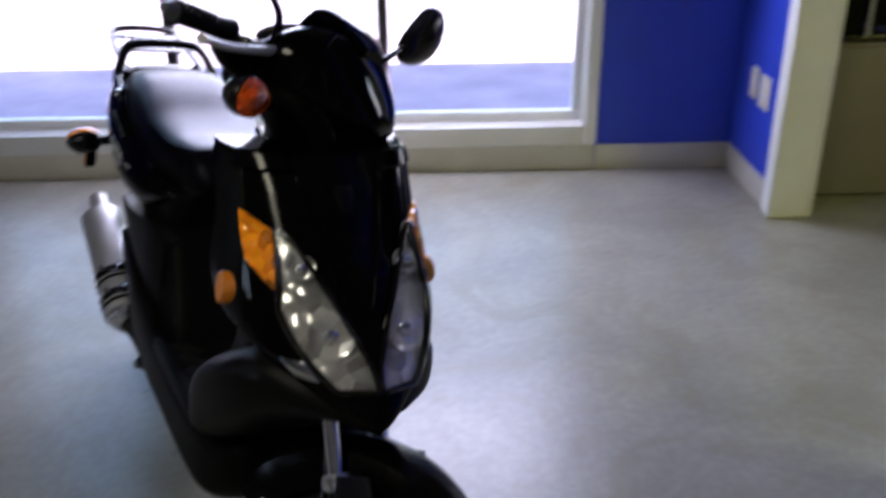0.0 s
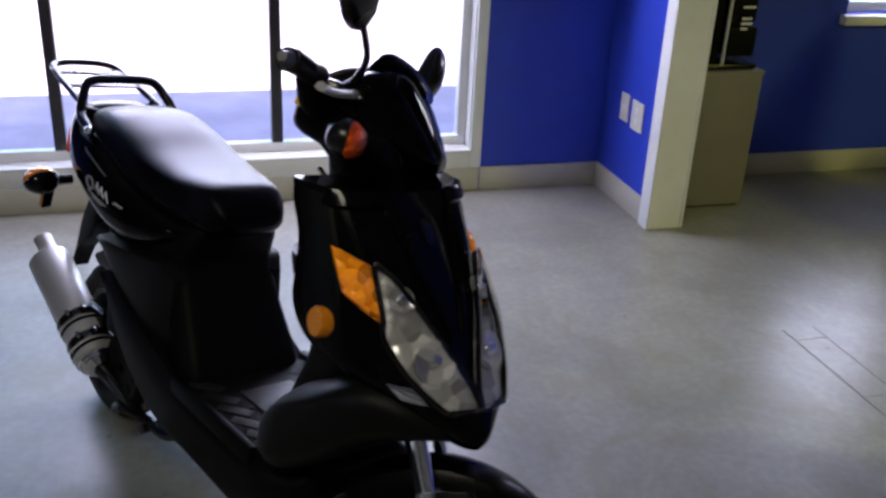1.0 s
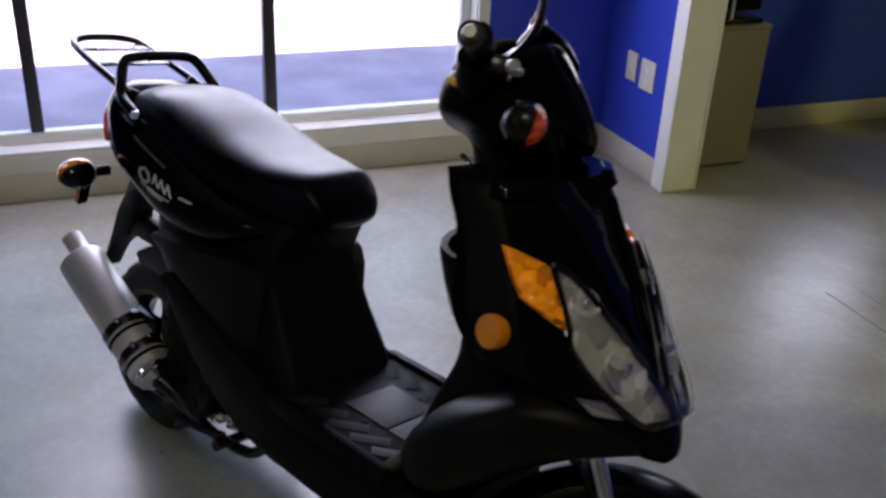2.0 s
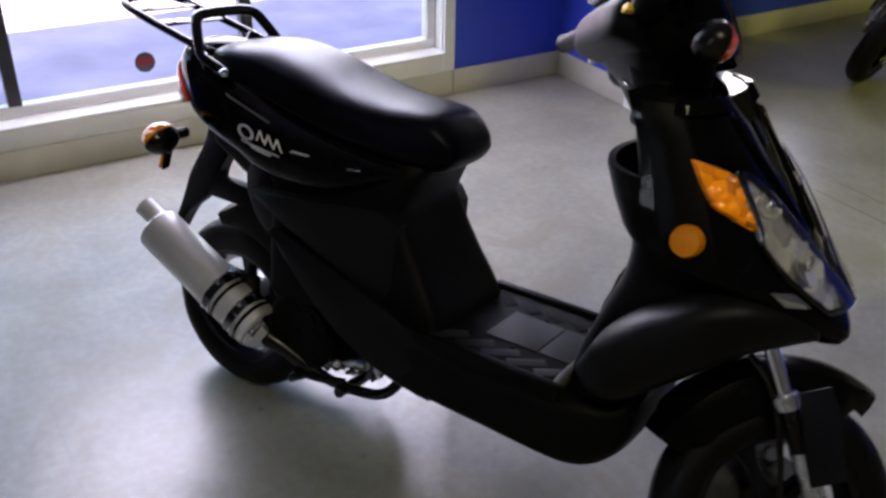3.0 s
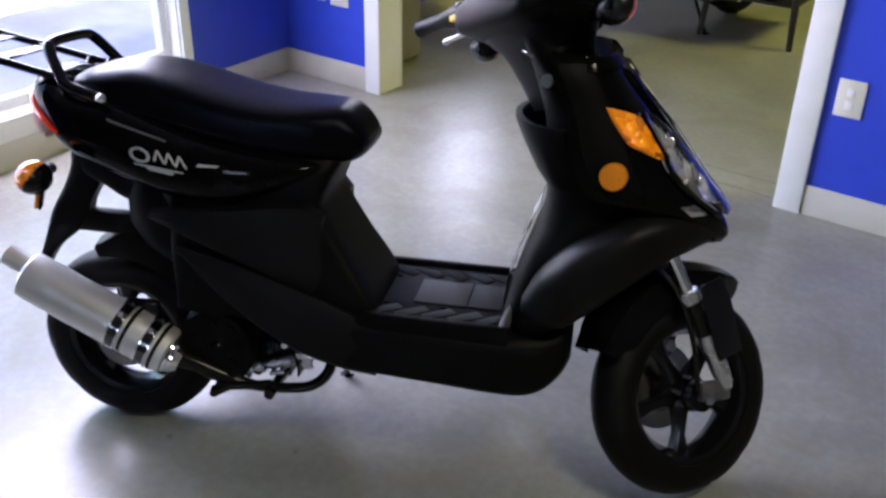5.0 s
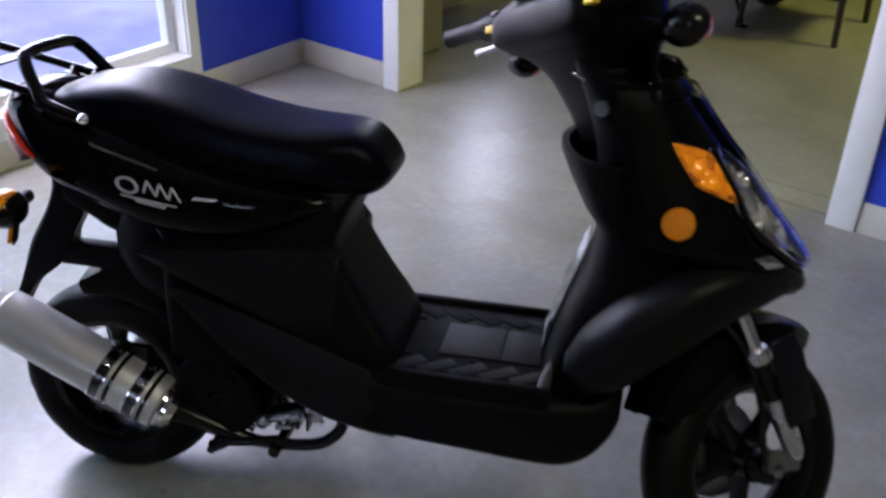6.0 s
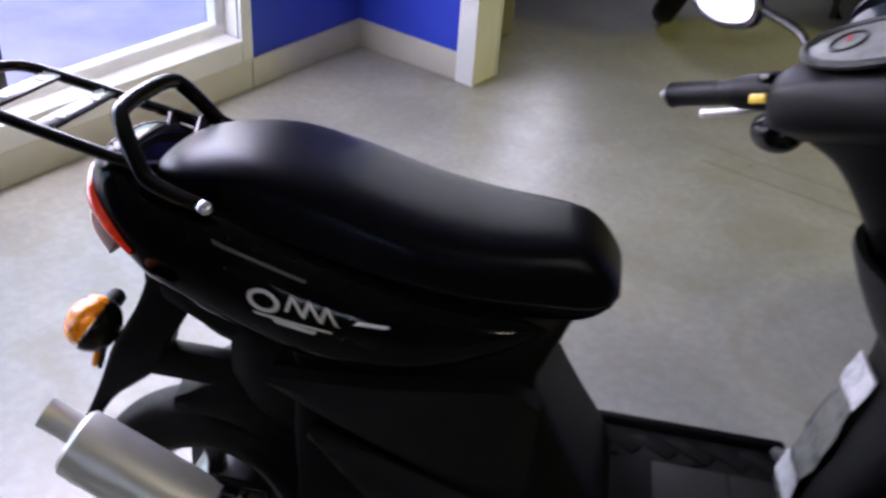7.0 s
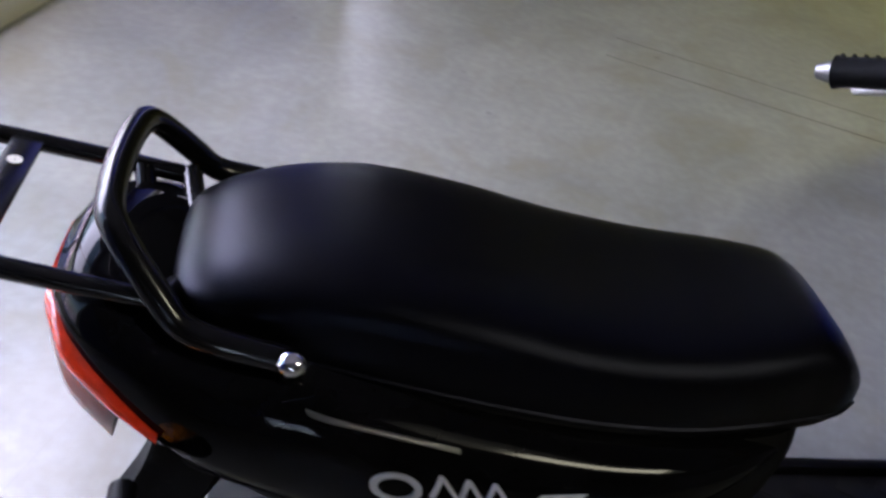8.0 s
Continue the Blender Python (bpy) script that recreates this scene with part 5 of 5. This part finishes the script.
        lug = block(-0.045, 0.030, s * 0.084 - 0.010, s * 0.084 + 0.010, -0.02, 0.02, 0.006, m=Matrix.Translation((FW[0] + 0.024, 0, FW[2] + 0.014)))
        part("axle_lug", lug, CASE, root, "", m)
        guard = slab([(-0.030, -0.085), (0.030, -0.085), (0.036, 0.03), (0.026, 0.075), (-0.028, 0.075), (-0.034, 0.0)], 0.006, Matrix.Translation(low - ax * 0.175 + Vector((0.030, s * 0.022, 0.012))) @ Matrix.Rotation(-RAKE * 0.7, 4, "Y") @ Matrix.Rotation(radians(90), 4, "X"), 0.002)
        part("fork_guard", guard, SLATE, root, "black fork guard plate", m)
    at = Matrix.Translation((FW[0] - 0.012, 0.062, FW[2] + 0.096)) @ Matrix.Rotation(radians(20), 4, "Y")
    caliper = block(-0.034, 0.034, -0.022, -0.008, -0.026, 0.030, 0.007, m=at)
    block(-0.030, 0.030, -0.022, 0.020, 0.012, 0.030, 0.006, bm=caliper, m=at)
    block(-0.034, 0.034, 0.008, 0.026, -0.022, 0.030, 0.007, bm=caliper, m=at)
    for x in (-0.017, 0.017):
        cone(at @ Vector((x, -0.020, 0.0)), at @ Vector((x, -0.030, 0.0)), 0.013, n=16, bm=caliper)
    part("brake_caliper", caliper, CASTING, root, "cast brake caliper", m)
    part("speedo_drive", cone((FW[0], -0.050, FW[2]), (FW[0], -0.072, FW[2]), 0.032, n=20), BLACKMETAL, root, "black speedometer drive", m)
    hose = tube([(FW[0] - 0.02, -0.080, FW[2] + 0.01), (FW[0] - 0.05, -0.098, FW[2] + 0.12), (FW[0] - 0.08, -0.085, FW[2] + 0.22), (FW[0] - 0.14, -0.045, FW[2] + 0.30)], 0.0055, n=8)
    part("cable", hose, BLACKMETAL, root, "black speedometer cable", m)
    hose = tube([(FW[0] - 0.05, 0.085, FW[2] + 0.10), (FW[0] - 0.09, 0.10, FW[2] + 0.19), (FW[0] - 0.13, 0.06, FW[2] + 0.34)], 0.0055, n=8)
    part("brake_hose", hose, BLACKMETAL, root, "", m)
    rings = []
    for i in range(27):
        t = radians(59 + 97 * i / 26)
        edge = 1 if 2 < i < 24 else 0.65
        tipw = min(1.0, 0.45 + 0.12 * i) * (1.0 if i < 22 else 1.0 - 0.04 * (i - 22))
        ring = []
        th = max(0.12, min(1.0, i / 3, (26 - i) / 3))
        for y, lift in ((-0.066, -0.050), (-0.069, -0.02), (-0.058, 0.012), (-0.03, 0.025), (0.0, 0.029), (0.03, 0.025), (0.058, 0.012), (0.069, -0.02), (0.066, -0.050),
                        (0.069 - 0.007 * th, -0.02), (0.058 - 0.008 * th, 0.012 - 0.006 * th), (0.0, 0.029 - 0.008 * th), (-0.058 + 0.008 * th, 0.012 - 0.006 * th), (-0.069 + 0.007 * th, -0.02)):
            r = 0.245 + lift * edge + (0.010 if i < 3 else 0)
            ring.append((FW[0] + r * math.cos(t), y * tipw, FW[2] + r * math.sin(t)))
        rings.append(ring)
    part("front_mudguard", loft(rings), GUARD, root, "glossy black front mudguard with a pointed tip", m)

    # handlebar cowl, dash, grips
    cowl = body_x([(0.762, 0.970, 0.998, 0.075, 2.6), (0.776, 0.950, 1.014, 0.118, 3.0), (0.81, 0.938, 1.040, 0.148, 3.2), (0.855, 0.926, 1.080, 0.152, 2.8), (0.90, 0.926, 1.092, 0.138, 2.5), (0.94, 0.930, 1.058, 0.112, 2.3), (0.975, 0.936, 1.012, 0.078, 2.2), (0.998, 0.945, 0.975, 0.038, 2.0)], k=5, n=40)
    part("handlebar_cowl", cowl, GLOSS, root, "glossy black handlebar cowl with a visor nose", m)
    back = body_x([(0.748, 0.958, 0.990, 0.095, 4.0), (0.758, 0.938, 1.004, 0.130, 4.0), (0.80, 0.926, 1.034, 0.149, 4.0), (0.85, 0.912, 1.045, 0.125, 3.2), (0.90, 0.900, 0.99, 0.085, 2.6)], k=4, n=40)
    part("dash_cowl", back, MATTE, root, "matte black rear half of the handlebar cowl", m)
    neck = body_z([(0.79, 0.888, 0.96, 0.070, 3), (0.85, 0.856, 0.955, 0.084, 3), (0.90, 0.822, 0.955, 0.098, 3.2), (0.935, 0.786, 0.945, 0.130, 3.6), (0.962, 0.762, 0.930, 0.147, 4), (0.972, 0.775, 0.920, 0.130, 3.6)], k=4, n=36)
    part("cowl_neck", neck, MATTE, root, "matte black funnel under the handlebar cowl", m)
    hood = body_x([(0.836, 1.046, 1.074, 0.085, 2.4), (0.848, 1.052, 1.100, 0.096, 2.4), (0.865, 1.066, 1.118, 0.090, 2.4), (0.91, 1.064, 1.102, 0.066, 2.2), (0.94, 1.055, 1.075, 0.035, 2)], k=5, n=32)
    part("dash_hood", hood, GLOSS, root, "", m)
    face = slab([(0.104 * math.cos(a) * (1.0 if math.sin(a) < 0 else 0.9), 0.048 * math.sin(a)) for a in (2 * math.pi * i / 36 for i in range(36))], 0.006,
                Matrix.Translation((0.800, 0, 1.042)) @ Matrix.Rotation(radians(-36), 4, "Y") @ Matrix.Rotation(radians(-90), 4, "Z"), 0.001)
    dp = part("instrument_panel", face, DIAL, root, "pale grey instrument panel with red needles", m)
    tiltd = Matrix.Translation((0.800, 0, 1.042)) @ Matrix.Rotation(radians(-36), 4, "Y")
    for y, a in ((0.045, 30), (-0.045, -20)):
        ring = turned([(0.020, 0.0062), (0.023, 0.0062), (0.023, 0.0085), (0.020, 0.0085)], (0, 0, 0), "z", 28)
        ring.transform(tiltd @ Matrix.Translation((0, y, 0)))
        part("dial_ring", ring, GRILL, dp, "", m)
        nd = block(-0.0012, 0.018, -0.0012, 0.0012, 0.0066, 0.0080, m=tiltd @ Matrix.Translation((0, y, 0)) @ Matrix.Rotation(radians(a), 4, "Z"))
        part("needle", nd, NEEDLE, dp, "red needle", m)
    lip = turned_oval(tiltd, 0.052, 0.106, 0.006)
    part("panel_bezel", lip, GRILL, dp, "", m)
    for s in (-1, 1):
        m = Matrix.Translation((0, 0.022, 0.028)) @ TURN if s < 0 else TURN
        part("switch_housing", tube([(0.805, s * 0.125, 0.988), (0.795, s * 0.165, 0.990), (0.788, s * 0.205, 0.990 + (0.024 if s < 0 else 0.0))], [0.030, 0.026, 0.022], n=16), MATTE, root, "black switch housing", TURN)
        grip = tube([(0.788, s * 0.203, 0.990), (0.786, s * 0.212, 0.990), (0.784, s * 0.225, 0.990), (0.777, s * 0.318, 0.988), (0.776, s * 0.326, 0.988)], [0.020, 0.0195, 0.0165, 0.0165, 0.0185], n=18, smooth=False)
        g = part("handgrip", grip, RUBBER, root, "black ribbed rubber handgrip", m)
        for i in range(7):
            y = 0.232 + 0.0125 * i
            rib = tube([(0.784 - 0.0165 * math.cos(b) , s * (y + 0.010 * b), 0.9895 + 0.0165 * math.sin(b)) for b in (0.0, 0.6, 1.2, 1.8, 2.4, 3.0)], 0.0022, n=5, k=1)
            part("grip_rib", rib, RUBBER, g, "", m)
        part("bar_end", cone((0.776, s * 0.326, 0.988), (0.774, s * 0.345, 0.988), 0.014, 0.008, n=16), CASE, root, "dark metal bar end", m)
        lever = tube([(0.838, s * 0.155, 0.985), (0.845, s * 0.20, 0.978), (0.838, s * 0.26, 0.968), (0.832, s * 0.315, 0.965), (0.838, s * 0.330, 0.965)], [0.008, 0.0065, 0.006, 0.006, 0.0075], n=10)
        part("brake_lever", lever, ALLOY, root, "bright metal brake lever", m)
        part("switch", block(-0.010, 0.010, -0.014, 0.014, -0.006, 0.006, 0.002, m=Matrix.Translation((0.772, s * 0.150, 0.980))), YELLOW, root, "yellow switch button", TURN)
        part("switch", block(-0.008, 0.008, -0.010, 0.010, -0.005, 0.005, 0.002, m=Matrix.Translation((0.778, s * 0.150, 1.006))), REDSW if s < 0 else BLACKMETAL, root, "", TURN)
        m = TURN
        signal(root, (0.880, s * 0.225, 0.942), (0, s, 0.05), m=m, ahead=(1, 0, 0), glass=SIGNAL, size=0.95)
    part("master_cylinder", block(0.80, 0.84, -0.205, -0.155, 0.998, 1.026, 0.006), BLACKMETAL, root, "black brake fluid reservoir", m)
    mirror(root, -1, (0.835, -0.135, 1.030), (0.862, -0.195, 1.080), (0.856, -0.338, 1.152), Matrix.Rotation(radians(-26), 4, "X"), m)
    mirror(root, 1, (0.835, 0.135, 1.030), (0.862, 0.195, 1.080), (0.853, 0.318, 1.143), Matrix.Rotation(radians(26), 4, "X"), m)
    for s in (-1, 1):
        part("control_cable", tube([(0.835, s * 0.14, 0.96), (0.93, s * 0.10, 0.955), (0.95, s * 0.04, 0.90)], 0.005, n=8), BLACKMETAL, root, "", m)
    return root


def turned_along(p, d, profile, n=24):
    """Revolve (radius, offset) round the line from p along d."""
    bm = turned(profile, (0, 0, 0), "z", n)
    bmesh.ops.remove_doubles(bm, verts=bm.verts, dist=1e-6)
    bm.transform(Matrix.Translation(p) @ Vector(d).to_track_quat("Z", "Y").to_matrix().to_4x4())
    return bm


def turned_oval(m, rx, ry, r):
    pts = [tuple(m @ Vector((rx * math.cos(a), ry * math.sin(a), 0.004))) for a in (2 * math.pi * i / 28 for i in range(29))]
    return tube(pts, r, n=8, k=1)


scooter = build_scooter()
other = copy_thing(scooter, ROOM @ pose(1.24, 2.26, 0, -7, 0, -112))
tagged(other, "second glossy black motor scooter parked next door", "scooter", "scooters")
